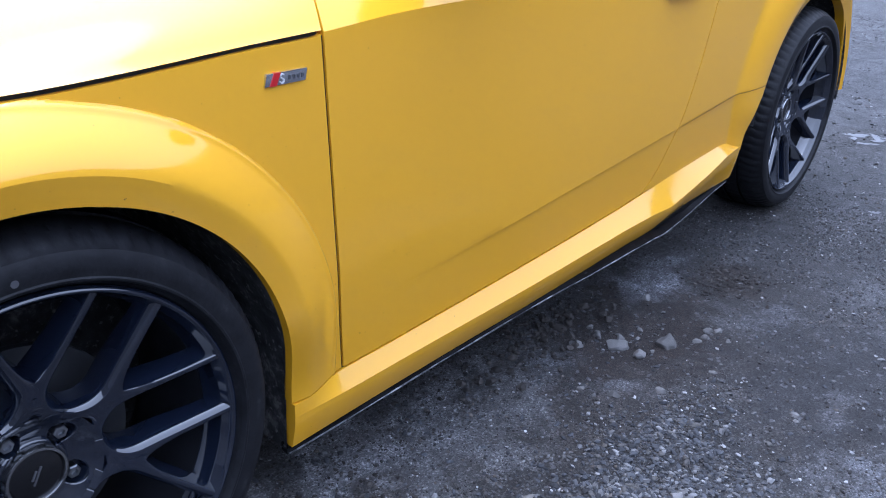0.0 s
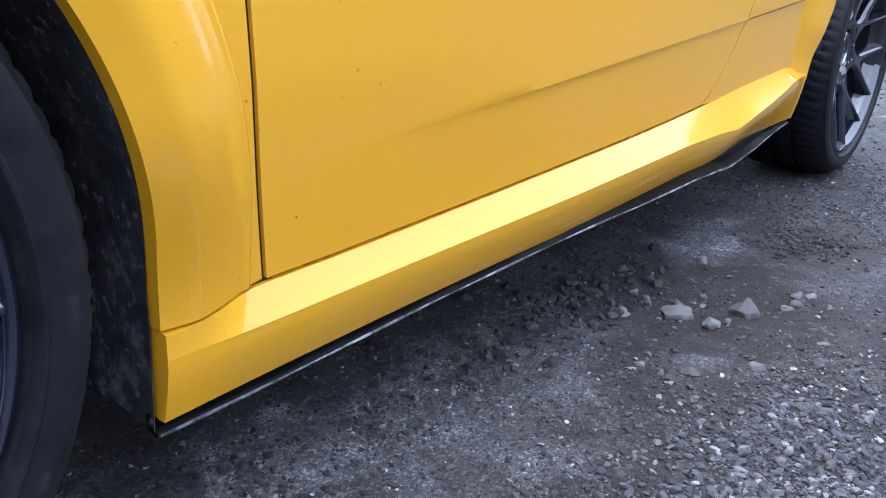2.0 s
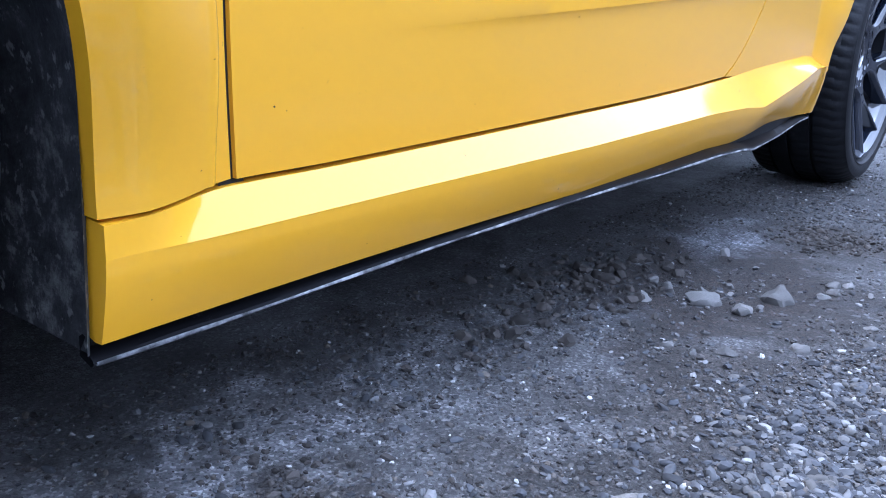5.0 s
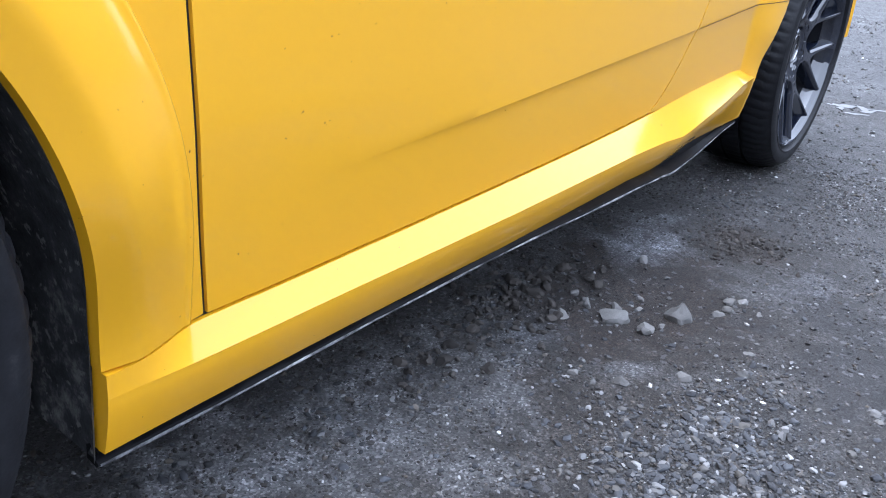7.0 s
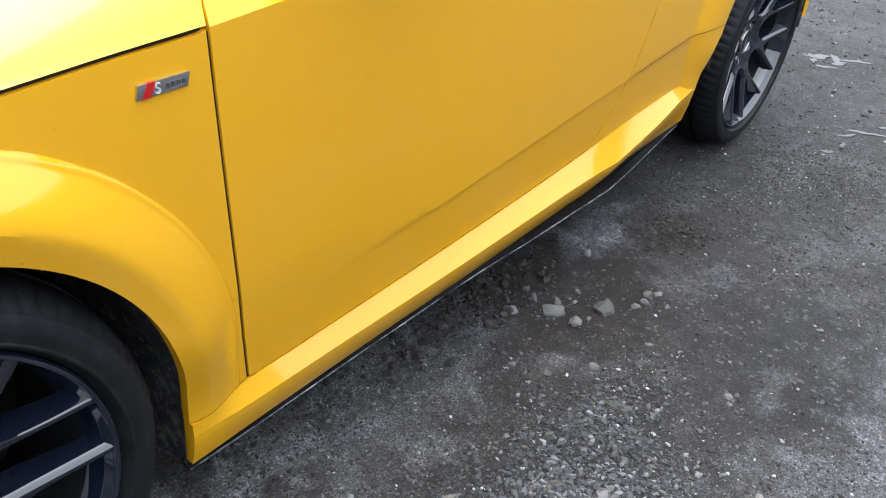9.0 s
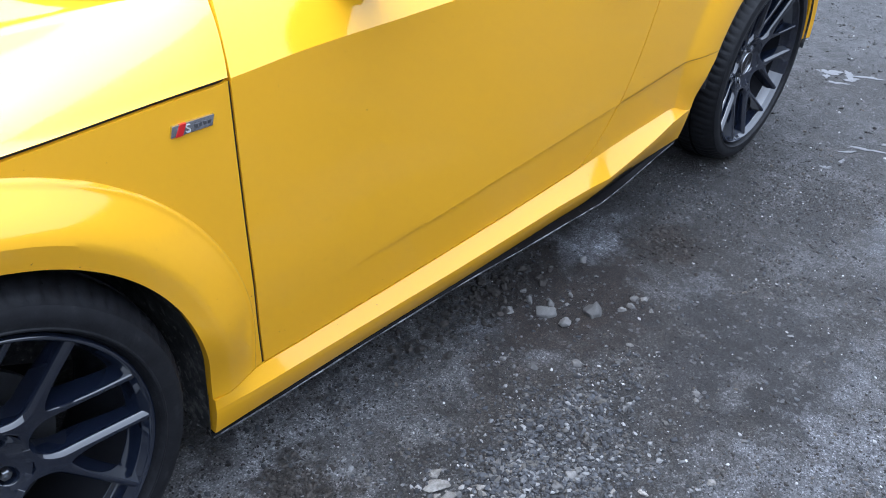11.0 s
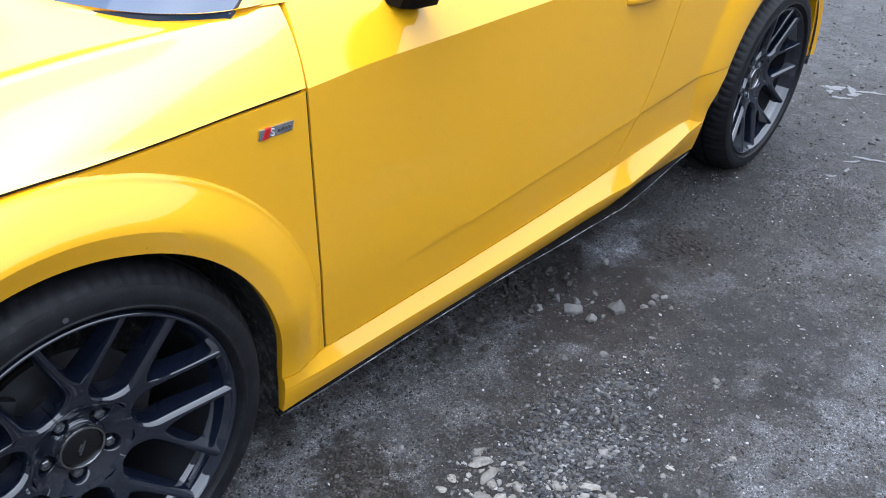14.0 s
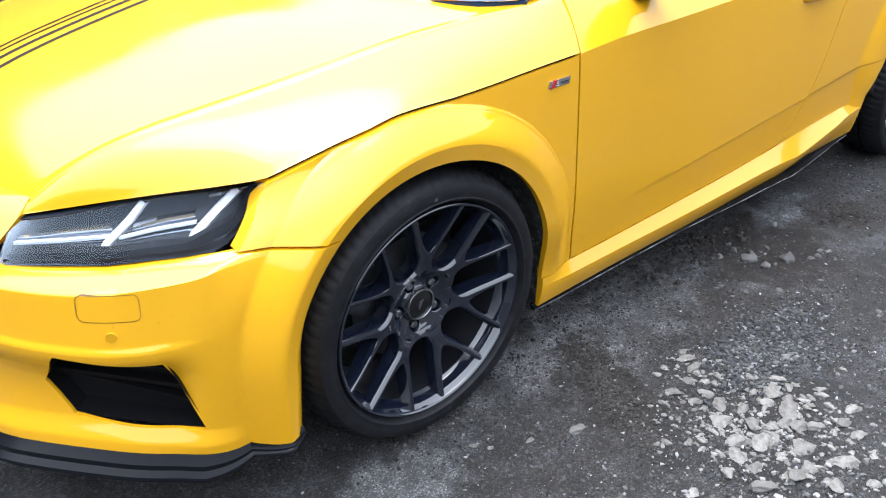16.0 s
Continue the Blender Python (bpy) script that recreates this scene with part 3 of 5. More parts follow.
seam_xz = [(1.632 + 0.55 * t, 0.4495 + 0.046 * t - 0.028 * max(0.0, t - 0.6) ** 1.2) for t in np.linspace(0, 1, 30)]
seam_rows = np.array([[(x, skin(x, z + d) - 0.0006, z + d) for d in (-0.0008, 0.0008)] for x, z in seam_xz if math.hypot(x - REAR, z - AXLE) > 0.386])
both_sides(mesh_object("panel_joint", seam_rows.reshape(-1, 3), grid_faces(len(seam_rows), 2), JOINT, car, "fine dark panel joint"))

# ---- side skirt and its black blade ----
fold_z = broken([0.355, 0.397, 0.677, 1.008, 1.365, 1.50, 1.589, 1.753, 1.925, 2.02], [0.226, 0.228, 0.237, 0.246, 0.261, 0.262, 0.258, 0.286, 0.313, 0.314])
fold_y = spline([0.355, 0.397, 0.47, 0.6, 1.0, 1.5, 1.8, 1.95, 2.035], [0.036, 0.034, 0.029, 0.025, 0.014, 0.003, 0.003, 0.013, 0.022])
skirt_low_z = spline([0.355, 0.515, 0.707, 1.062, 1.25, 1.40, 1.52, 1.60, 1.70, 1.85, 2.02], [0.165, 0.172, 0.178, 0.184, 0.189, 0.195, 0.201, 0.208, 0.219, 0.220, 0.216])
skirt_low_y = spline([0.355, 0.60, 1.0, 1.4, 1.55, 1.65, 1.85, 2.02], [0.046, 0.042, 0.037, 0.030, 0.026, 0.026, 0.031, 0.038])
blade_z = broken([0.36, 0.384, 0.54, 0.74, 0.93, 1.08, 1.23, 1.41, 1.52, 1.57, 1.75, 1.93, 2.03], [0.147, 0.147, 0.1545, 0.165, 0.1715, 0.1765, 0.182, 0.1905, 0.189, 0.184, 0.190, 0.202, 0.204])
blade_y = spline([0.36, 0.384, 0.74, 1.08, 1.25, 1.45, 1.58, 1.8, 2.03], [0.058, 0.056, 0.042, 0.030, 0.017, 0.006, 0.008, 0.024, 0.042])


def skirt():
    xs = np.linspace(0.383, 2.042, 170)
    P = []
    for x in xs:
        t = float(smooth(0.405, 0.49, x))
        zt, zf, zl = float(sill_z(x)) - 0.0015, float(fold_z(x)), float(skirt_low_z(x))
        yf, yl = float(fold_y(x)), float(skirt_low_y(x))
        yt_full = base_y(x, zt)
        yt = yf + 0.0005 + (yt_full - yf - 0.0005) * t
        if x > 1.80:
            yt = yt + (0.048 - yt) * float(smooth(1.80, 1.97, x))
            yt = yt + (yf - yt) * min(1.0, max(0.0, (x - 1.972) / 0.066))
            zt = zt + (zf - zt) * min(0.96, max(0.0, (x - 1.972) / 0.066))
        row = [(yt + 0.02, zt + 0.002), (yt, zt)]
        row += [(yt + (yf - yt) * f, zt + (zf - zt) * f - 0.004 * math.sin(f * math.pi) * (1 - t)) for f in np.linspace(0.12, 0.94, 8)]
        row += [(yf, zf), (yf + 0.0006, zf - 0.003)]
        row += [(yf + (yl - yf) * f**1.5, zf + (zl - zf) * f) for f in np.linspace(0.12, 1, 8)]
        row += [(yl + 0.02, zl - 0.001)]
        P.append([(x, y, z) for y, z in row])
    P = np.array(P)
    rows, cols = P.shape[:2]
    verts = [tuple(p) for p in P.reshape(-1, 3)]
    faces = [tuple(reversed(f)) for f in grid_faces(rows, cols)]
    faces += [tuple(range(cols)), tuple(range(rows * cols - 1, (rows - 1) * cols - 1, -1))]
    return mesh_object("side_skirt", verts, faces, PAINT, car, sharp=20)


side_skirt = skirt()
both_sides(side_skirt)


def blade():
    xs = np.linspace(0.381, 2.03, 160)
    P = []
    for x in xs:
        zl, yl, zb, yb = float(skirt_low_z(x)), float(skirt_low_y(x)), float(blade_z(x)), float(blade_y(x))
        wob = 0.0012 * math.sin(x * 31) + 0.0008 * math.sin(x * 73)
        deep = 0.014 + 0.036 * float(smooth(0.381, 0.46, x))
        P.append([(x, yl + 0.02, zl + 0.003), (x, yl + 0.006, zl - 0.001), (x, max(yb + 0.010, yl + 0.004), zb + 0.012), (x, yb - 0.001, zb + 0.006 + wob * 0.4), (x, yb - 0.003, zb + 0.003), (x, yb, zb + wob * 0.3), (x, yb + deep, zb + 0.004), (x, yb + deep, zl)])
    P = np.array(P)
    rows, cols = P.shape[:2]
    faces = [tuple(reversed(f)) for f in grid_faces(rows, cols, True)]
    faces += [tuple(range(cols)), tuple(range(rows * cols - 1, (rows - 1) * cols - 1, -1))]
    return mesh_object("skirt_blade", P.reshape(-1, 3), faces, GLOSS, car, "scuffed gloss black side skirt blade", sharp=25)


skirt_blade = blade()
edge_pts = [(x, float(blade_y(x)) - 0.003, float(blade_z(x)) + 0.003) for x in np.linspace(0.383, 2.02, 220)]
bm = bmesh.new()
ring = None
for k, (x, y, z) in enumerate(edge_pts):
    w = 0.0012 + 0.0003 * math.sin(k * 0.21)
    now = [bm.verts.new((x, y + w * math.cos(a), z + w * 1.3 * math.sin(a))) for a in (0.6, 1.9, 3.1, 4.4, 5.6)]
    if ring:
        for i in range(5):
            bm.faces.new((ring[i], ring[(i + 1) % 5], now[(i + 1) % 5], now[i]))
    ring = now
bmesh.ops.recalc_face_normals(bm, faces=bm.faces)
part("worn_edge", bm, SCUFFED, skirt_blade, "scratched pale outer edge of the blade", sharp=60)
both_sides(skirt_blade)

# ---- bonnet ----
EDGE = np.array([(0.468, 0.049, 0.8125), (0.345, 0.050, 0.807), (0.175, 0.051, 0.7975), (0.082, 0.054, 0.7935), (0.026, 0.059, 0.792), (-0.055, 0.066, 0.7865), (-0.118, 0.074, 0.7715), (-0.176, 0.087, 0.7565), (-0.277, 0.110, 0.727), (-0.318, 0.126, 0.712), (-0.375, 0.18, 0.695), (-0.452, 0.252, 0.678), (-0.534, 0.322, 0.662), (-0.60, 0.378, 0.648), (-0.668, 0.435, 0.634)])
CREASE = np.array([(0.47, 0.20, 0.902), (0.35, 0.225, 0.890), (0.20, 0.235, 0.877), (0.11, 0.245, 0.866), (0.02, 0.255, 0.852), (-0.075, 0.27, 0.838), (-0.145, 0.285, 0.828), (-0.215, 0.30, 0.815), (-0.305, 0.33, 0.790), (-0.36, 0.345, 0.780), (-0.42, 0.362, 0.766), (-0.475, 0.38, 0.751), (-0.54, 0.402, 0.727), (-0.59, 0.418, 0.703), (-0.645, 0.446, 0.650)])
MIDDLE = np.array([(0.19, 0.908, 0.922), (0.13, 0.908, 0.922), (0.06, 0.908, 0.920), (-0.01, 0.908, 0.918), (-0.08, 0.908, 0.907), (-0.15, 0.908, 0.895), (-0.22, 0.908, 0.882), (-0.30, 0.908, 0.866), (-0.38, 0.908, 0.847), (-0.45, 0.908, 0.829), (-0.52, 0.908, 0.807), (-0.58, 0.908, 0.784), (-0.64, 0.908, 0.757), (-0.70, 0.908, 0.722), (-0.765, 0.908, 0.66)])


def along(K, order, n):
    """A fair line along x through the key points: y and z as polynomials of x."""
    x = np.linspace(K[0, 0], K[-1, 0], n)
    return np.stack([x, np.polyval(np.polyfit(K[:, 0], K[:, 1], min(order, 3)), x), np.polyval(np.polyfit(K[:, 0], K[:, 2], order), x)], 1)


def bonnet_point(e, c, m, v):
    """v from 0 at the shut line to 1 at the crease to 2 on the centre line."""
    if v <= 1:
        ctrl = np.array([0.6 * e[0] + 0.4 * c[0], e[1] + 0.34 * (c[1] - e[1]), c[2] - 0.19 * 0.66 * (c[1] - e[1])])
        return (1 - v) ** 2 * e + 2 * v * (1 - v) * ctrl + v * v * c + (0, 0, 0.0022 * math.exp(-(((1 - v) / 0.035) ** 2)))
    q = v - 1
    ctrl = np.array([0.4 * c[0] + 0.6 * m[0], 0.4 * c[1] + 0.6 * m[1], c[2] + 0.86 * (m[2] - c[2])])
    return (1 - q) ** 2 * c + 2 * q * (1 - q) * ctrl + q * q * m + (0, 0, 0.0022 * math.exp(-((q / 0.018) ** 2)))


BON_N = 110
edge_x = np.linspace(EDGE[0, 0], EDGE[-1, 0], BON_N)
BON_E = np.stack([edge_x] + [spline(EDGE[::-1, 0], EDGE[::-1, k])(edge_x) for k in (1, 2)], 1)
BON_C, BON_M = along(CREASE, 5, BON_N), along(MIDDLE, 5, BON_N)


def bonnet():
    vs = np.r_[np.linspace(0, 0.9, 18), np.linspace(0.92, 1.05, 14), np.linspace(1.08, 2, 18)]
    left = np.array([[bonnet_point(BON_E[i], BON_C[i], BON_M[i], v) for v in vs] for i in range(BON_N)])
    # the rear edge follows the door's front edge and the foot of the windscreen
    keys = [1.0, 1.12, 1.28, 1.40, 1.68, 2.0]
    foot = np.stack([spline(keys, c)(vs) for c in ((0.512, 0.432, 0.358, 0.300, 0.206, 0.178), (0.170, 0.184, 0.228, 0.292, 0.53, 0.908), (0.922, 0.916, 0.913, 0.913, 0.916, 0.922))], 1)
    e, c, d = np.array((0.468, 0.049, 0.8125)), np.array((0.498, 0.100, 0.876)), np.array((0.512, 0.170, 0.922))
    side = np.array([(1 - v) ** 2 * e + 2 * v * (1 - v) * c + v * v * d for v in np.minimum(vs, 1)])
    rear = np.where((vs <= 1)[:, None], side, foot)
    shift = rear - left[0]
    for i in range(34):
        left[i] += shift * (1 - i / 34) ** 2
    right = left[:, ::-1].copy()
    right[..., 1] = 2 * CL - right[..., 1]
    P = np.concatenate([left, right[:, 1:]], 1)
    P[:, 0, 2] += 0.0015
    P[:, -1, 2] += 0.0015
    verts, faces = thick_grid(P, lambda p: (0.012 if p[0] < -0.3 else -0.004, 0.022 if p[1] < CL else -0.022, -0.003))
    return mesh_object("bonnet", verts, [tuple(reversed(f)) for f in faces], PAINT, car, sharp=30)


bonnet_panel = bonnet()


def stripe(offset, width):
    """A vinyl line along the bonnet at a distance from the centre line."""
    rows = []
    for i in range(2, BON_N - 2):
        row = []
        for y in (abs(offset) + width / 2, abs(offset), abs(offset) - width / 2):
            lo, hi = 1.0, 2.0
            for _ in range(30):
                v = (lo + hi) / 2
                lo, hi = (v, hi) if bonnet_point(BON_E[i], BON_C[i], BON_M[i], v)[1] < CL - y else (lo, v)
            p = bonnet_point(BON_E[i], BON_C[i], BON_M[i], lo) + (0, 0, 0.0009)
            if offset < 0:
                p[1] = 2 * CL - p[1]
            row.append(p)
        rows.append(row)
    return mesh_object("stripe", np.array(rows).reshape(-1, 3), grid_faces(len(rows), 3), STRIPE, bonnet_panel, "thin black vinyl stripe", flip=offset > 0)


for off in (-0.056, -0.019, 0.019, 0.056):
    stripe(off, 0.013)


def ribbon(name, pts, half, mat):
    """A narrow dark strip standing behind a panel gap; half: the vector from its middle to one edge."""
    pts, half = np.array(pts), np.array(half)
    verts = np.stack([pts - half, pts + half], 1).reshape(-1, 3)
    return mesh_object(name, verts, grid_faces(len(pts), 2), mat, car)


both_sides(ribbon("shut_line_seal", [(x, float(shoulder_y(x)) + 0.007, float(shoulder_z(x)) - 0.003) for x in np.linspace(0.466, -0.31, 60)], (0, 0, 0.007), DARK))
both_sides(ribbon("door_seal", [(door_front_x(z), base_y(door_front_x(z), z) + 0.0045, z) for z in np.linspace(0.25, 0.806, 40)], (0.012, 0, 0), DARK))
both_sides(ribbon("door_seal", [(float(door_rear_x(z)), base_y(float(door_rear_x(z)), z) + 0.006, z) for z in np.linspace(0.305, 0.85, 40)], (0.012, 0, 0), DARK))
both_sides(ribbon("sill_seal", [(x, base_y(x, float(sill_z(x))) + 0.010, float(sill_z(x)) + 0.001) for x in np.linspace(0.388, 1.9, 60)], (0, 0, 0.008), DARK))

# ---- front bumper ----
seam_z = spline([-1.3, -1.0, -0.90, -0.784, -0.632, -0.527, -0.485, -0.469, -0.391, -0.308, -0.251, -0.15], [0.557, 0.560, 0.564, 0.570, 0.578, 0.586, 0.594, 0.598, 0.605, 0.606, 0.602, 0.592])
chin_z = spline([-1.3, -0.95, -0.88, -0.80, -0.72, -0.63, -0.54, -0.465, -0.42, -0.36, -0.2], [0.19, 0.196, 0.214, 0.229, 0.230, 0.216, 0.195, 0.187, 0.191, 0.199, 0.21])
HOLE = [(-0.777, 0.438), (-0.599, 0.416), (-0.536, 0.249), (-0.775, 0.290), (-0.811, 0.356)]


def arch_front_x(z):
    return -math.sqrt(max(0.355**2 - (z - AXLE) ** 2, 0.0)) if z > AXLE else -0.355 - 0.10 * (AXLE - z)


def ease(v, width):
    """A straight climb from 0 to 1 over a width, its ends slightly rounded."""
    t = min(1.0, max(0.0, v / width))
    return t * (1 + 0.35 * (1 - t) * (2 * t - 1))


def bumper_y(s, z):
    x, y = nose(s, z)
    # the face stands upright and turns in sharply under the lamp
    k = ease(float(seam_z(s)) - z, 0.012) * float(smooth(-0.40, -0.50, s))
    t = max(0.0, (z - 0.455) / (float(seam_z(s)) - 0.012 - 0.455))
    (xa, ya), (xb, yb) = nose(s, min(z, 0.455)), nose(s, 0.510)
    xu, yu = xa + (xb - xa) * t, ya + (yb - ya) * t
    x, y = float(x * (1 - k) + xu * k), float(y * (1 - k) + yu * k)
    # ledge under the headlamp, recess round the air intake, proud lip below
    n = np.array(nose(s + 0.01, z)) - np.array(nose(s - 0.01, z))
    n = np.array([-n[1], n[0]]) / np.hypot(*n)  # inwards
    if n[1] < 0:
        n = -n
    fade = float(smooth(-0.50, -0.60, s))
    brow = 0.006 * float(smooth(-0.50, -0.62, s)) * ease(0.462 - z, 0.014) * float(smooth(0.38, 0.43, z))
    inward = 0.022 * fade * float(smooth(0.440, 0.36, z)) * float(smooth(0.205, 0.35, z)) - brow
    inward -= 0.016 * float(smooth(-0.39, -0.47, s)) * ease(float(chin_z(s)) + 0.056 - z, 0.034)
    ledge = 0.002 * ease(float(seam_z(s)) - z, 0.012) * float(smooth(-0.43, -0.52, s))
    d = inward - ledge
    x, y = x + n[0] * d, y + n[1] * d
    return x, front_flare(x, z, y)


def bumper():
    bm = bmesh.new()
    cols, rows = 170, 110
    grid = []
    for i in range(rows):
        q = i / (rows - 1)
        row = []
        for j in range(cols):
            f = j / (cols - 1)
            z = 0.4
            for _ in range(10):
                xe = arch_front_x(z)
                s = xe + (-1.3 - xe) * f
                z = float(chin_z(s)) + (float(seam_z(s)) - 0.002 - float(chin_z(s))) * q
            row.append(bm.verts.new((s, 0, z)))
        grid.append(row)
    for i in range(rows - 1):
        for j in range(cols - 1):
            bm.faces.new((grid[i][j], grid[i][j + 1], grid[i + 1][j + 1], grid[i + 1][j]))
    for k in range(5):
        (s0, z0), (s1, z1) = HOLE[k], HOLE[(k + 1) % 5]
        near = [f for f in bm.faces if -0.86 < f.calc_center_median().x < -0.48]
        geom = near + list({e for f in near for e in f.edges}) + list({v for f in near for v in f.verts})
        bmesh.ops.bisect_plane(bm, geom=geom, plane_co=(s0, 0, z0), plane_no=(-(z1 - z0), 0, s1 - s0), dist=1e-5)

    def inside(c):
        return all((b[0] - a[0]) * (c.z - a[1]) - (b[1] - a[1]) * (c.x - a[0]) < 0 for a, b in zip(HOLE, HOLE[1:] + HOLE[:1]))

    bmesh.ops.delete(bm, geom=[f for f in bm.faces if inside(f.calc_center_median())], context="FACES")
    for v in bm.verts:
        s, z = v.co.x, v.co.z
        x, y = bumper_y(s, z)
        v.co = (x, y, z)
    # turn the border inwards
    rim = [e for e in bm.edges if e.is_boundary]
    made = bmesh.ops.extrude_edge_only(bm, edges=rim)["geom"]
    for v in made:
        if isinstance(v, bmesh.types.BMVert):
            edge = -0.9 < v.co.x < -0.46 and 0.242 < v.co.z < 0.440
            v.co += Vector((0.005, 0.006, 0)) if edge else Vector((0.022, 0.025, 0))
    bmesh.ops.recalc_face_normals(bm, faces=bm.faces)
    return part("front_bumper", bm, PAINT, car, sharp=48)


front_bumper = bumper()
both_sides(front_bumper)


def intake():
    """Black recess behind the bumper's opening, with slats."""
    pts = [Vector((*bumper_y(s, z), z)) for s, z in HOLE]
    mid = sum(pts, Vector()) / 5
    verts, faces = [], []
    for depth, k in ((0.004, 1.03), (0.05, 1.0), (0.06, 0.0)):
        for p in pts:
            q = mid + (p - mid) * k
            verts.append((q.x + depth * 0.75, q.y + depth * 0.75, q.z))
    for a in range(2):
        for i in range(5):
            j = (i + 1) % 5
            faces.append((a * 5 + i, a * 5 + j, a * 5 + 5 + j, a * 5 + 5 + i))
    return mesh_object("air_intake", verts, faces, GRILLE, car, "black plastic air intake", sharp=20), pts


intake_box, hole_pts = intake()
both_sides(intake_box)
for f in (0.25, 0.5, 0.75):
    a, b = hole_pts[0].lerp(hole_pts[4], min(1, f * 1.9)), hole_pts[1].lerp(hole_pts[2], f)
    a, b = a + Vector((0.03, 0.03, 0)), b + Vector((0.03, 0.03, 0))
    z = a.z * 0.5 + b.z * 0.5
    bm = bmesh.new()
    d = (b - a).normalized()
    up, n = Vector((0, 0, 0.004)), Vector((-d.y, d.x, 0)) * 0.010
    vs = [bm.verts.new(p) for e in (a, b) for p in (e + up + n, e - up + n, e - up - n, e + up - n)]
    for q in ((0, 1, 5, 4), (1, 2, 6, 5), (2, 3, 7, 6), (3, 0, 4, 7), (3, 2, 1, 0), (4, 5, 6, 7)):
        bm.faces.new([vs[i] for i in q])
    both_sides(part("intake_slat", bm, GRILLE, car))


# ---- front splitter ----
def splitter():
    P = []
    for s in np.linspace(-0.352, -1.3, 110):
        z = float(chin_z(s))
        x, y = (float(v) for v in bumper_y(s, z + 0.010))
        n = np.array(nose(s + 0.01, 0.15)) - np.array(nose(s - 0.01, 0.15))
        n = np.array([n[1], -n[0]]) / np.hypot(*n)
        if n[1] > 0:
            n = -n
        k = min(1.0, max(0.0, (-0.352 - s) / 0.20))
        out = 0.003 + 0.030 * k
        zb = z - 0.044 * k - 0.007 * (1 - k)
        inner = 0.012 + 0.06 * k
        prof = [(-inner * 0.6, z + 0.010), (-0.003, z + 0.006), (0.002 + 0.004 * k, z - 0.003), (out * 0.55, z - 0.3 * (z - zb)), (out * 0.62, z - 0.52 * (z - zb)), (out, zb + 0.004 + 0.009 * k), (out + 0.002, zb + 0.003 + 0.004 * k), (out - 0.003, zb), (-inner, zb + 0.003)]
        P.append([(x + n[0] * d, y + n[1] * d, zz) for d, zz in prof])
    P = np.array(P)
    faces = grid_faces(*P.shape[:2], True)
    faces += [tuple(reversed(range(P.shape[1])))]
    return mesh_object("front_splitter", P.reshape(-1, 3), faces, SPLITTER, car, "gloss black front splitter", sharp=25)


both_sides(splitter())


# ---- headlamp ----
LAMP_TOP = [(-0.353, 0.709), (-0.40, 0.700), (-0.57, 0.676), (-0.687, 0.659), (-0.854, 0.632)]
lamp_top = lambda s: float(np.interp(s, [p[0] for p in LAMP_TOP][::-1], [p[1] for p in LAMP_TOP][::-1])) - 0.003
lamp_low = lambda s: float(np.interp(s, [-0.90, -0.873, -0.784, -0.632, -0.527, -0.485, -0.43, -0.353], [0.583, 0.565, 0.574, 0.581, 0.586, 0.590, 0.622, 0.694]))


def lamp_point(s, q, depth=0.0):
    z = lamp_low(s) + (lamp_top(s) - lamp_low(s)) * q
    x, y = (float(v) for v in nose(s, z))
    return (x + 0.8 * depth, y + 0.6 * depth, z)


lamp = new("headlamp")
lamp.parent = car
lamp["label"] = "clear headlamp with bright light guides"


def lamp_sheet(name, depth, mat, close=0.0, bulge=0.0):
    ss, qs = np.linspace(-0.357, -0.868, 40), np.linspace(0, 1, 10)
    P = np.array([[lamp_point(s, q, depth - bulge * math.sin(math.pi * q)) for s in ss] for q in qs])
    verts, faces = thick_grid(P, (0.8 * close, 0.6 * close, 0))
    return mesh_object(name, verts, faces, mat, lamp, sharp=30)


lamp_sheet("housing", 0.075, LAMP_DARK, -0.07)
lens = lamp_sheet("lens", 0.0, LENS, 0.001, 0.006)
lens.visible_shadow = False


def lamp_bar(name, pts, w, d, mat, depth):
    """A bar along points (s, q) within the lamp."""
    bm = bmesh.new()
    rings = []
    P = [np.array(lamp_point(s, q, depth)) for s, q in pts]
    for i, p in enumerate(P):
        t = P[min(i + 1, len(P) - 1)] - P[max(i - 1, 0)]
        t /= np.linalg.norm(t)
        n = np.array([-0.8, -0.6, 0.0])
        side = np.cross(t, n)
        side /= np.linalg.norm(side)
        rings.append([bm.verts.new(p + side * w * a + n * d * b) for a, b in ((-1, 0), (-0.7, 1), (0.7, 1), (1, 0))])
    for a, b in zip(rings, rings[1:]):
        for k in range(3):
            bm.faces.new((a[k], a[k + 1], b[k + 1], b[k]))
    bmesh.ops.recalc_face_normals(bm, faces=bm.faces)
    return part(name, bm, mat, lamp)


lamp_bar("light_guide", [(-0.455, 0.93), (-0.495, 0.6), (-0.538, 0.22), (-0.546, 0.08)], 0.009, 0.012, LIGHT_GUIDE, 0.03)
lamp_bar("light_guide", [(-0.635, 0.93), (-0.670, 0.6), (-0.712, 0.25), (-0.716, 0.08)], 0.008, 0.012, LIGHT_GUIDE, 0.03)
lamp_bar("reflector_bar", [(-0.540, 0.47), (-0.60, 0.45), (-0.665, 0.38)], 0.011, 0.012, LAMP_CHROME, 0.048)
lamp_bar("reflector_bar", [(-0.708, 0.44), (-0.78, 0.44), (-0.835, 0.42), (-0.862, 0.34)], 0.012, 0.012, LAMP_CHROME, 0.048)
lamp_bar("reflector_bar", [(-0.445, 0.84), (-0.475, 0.80), (-0.520, 0.76)], 0.004, 0.006, LAMP_CHROME, 0.05)
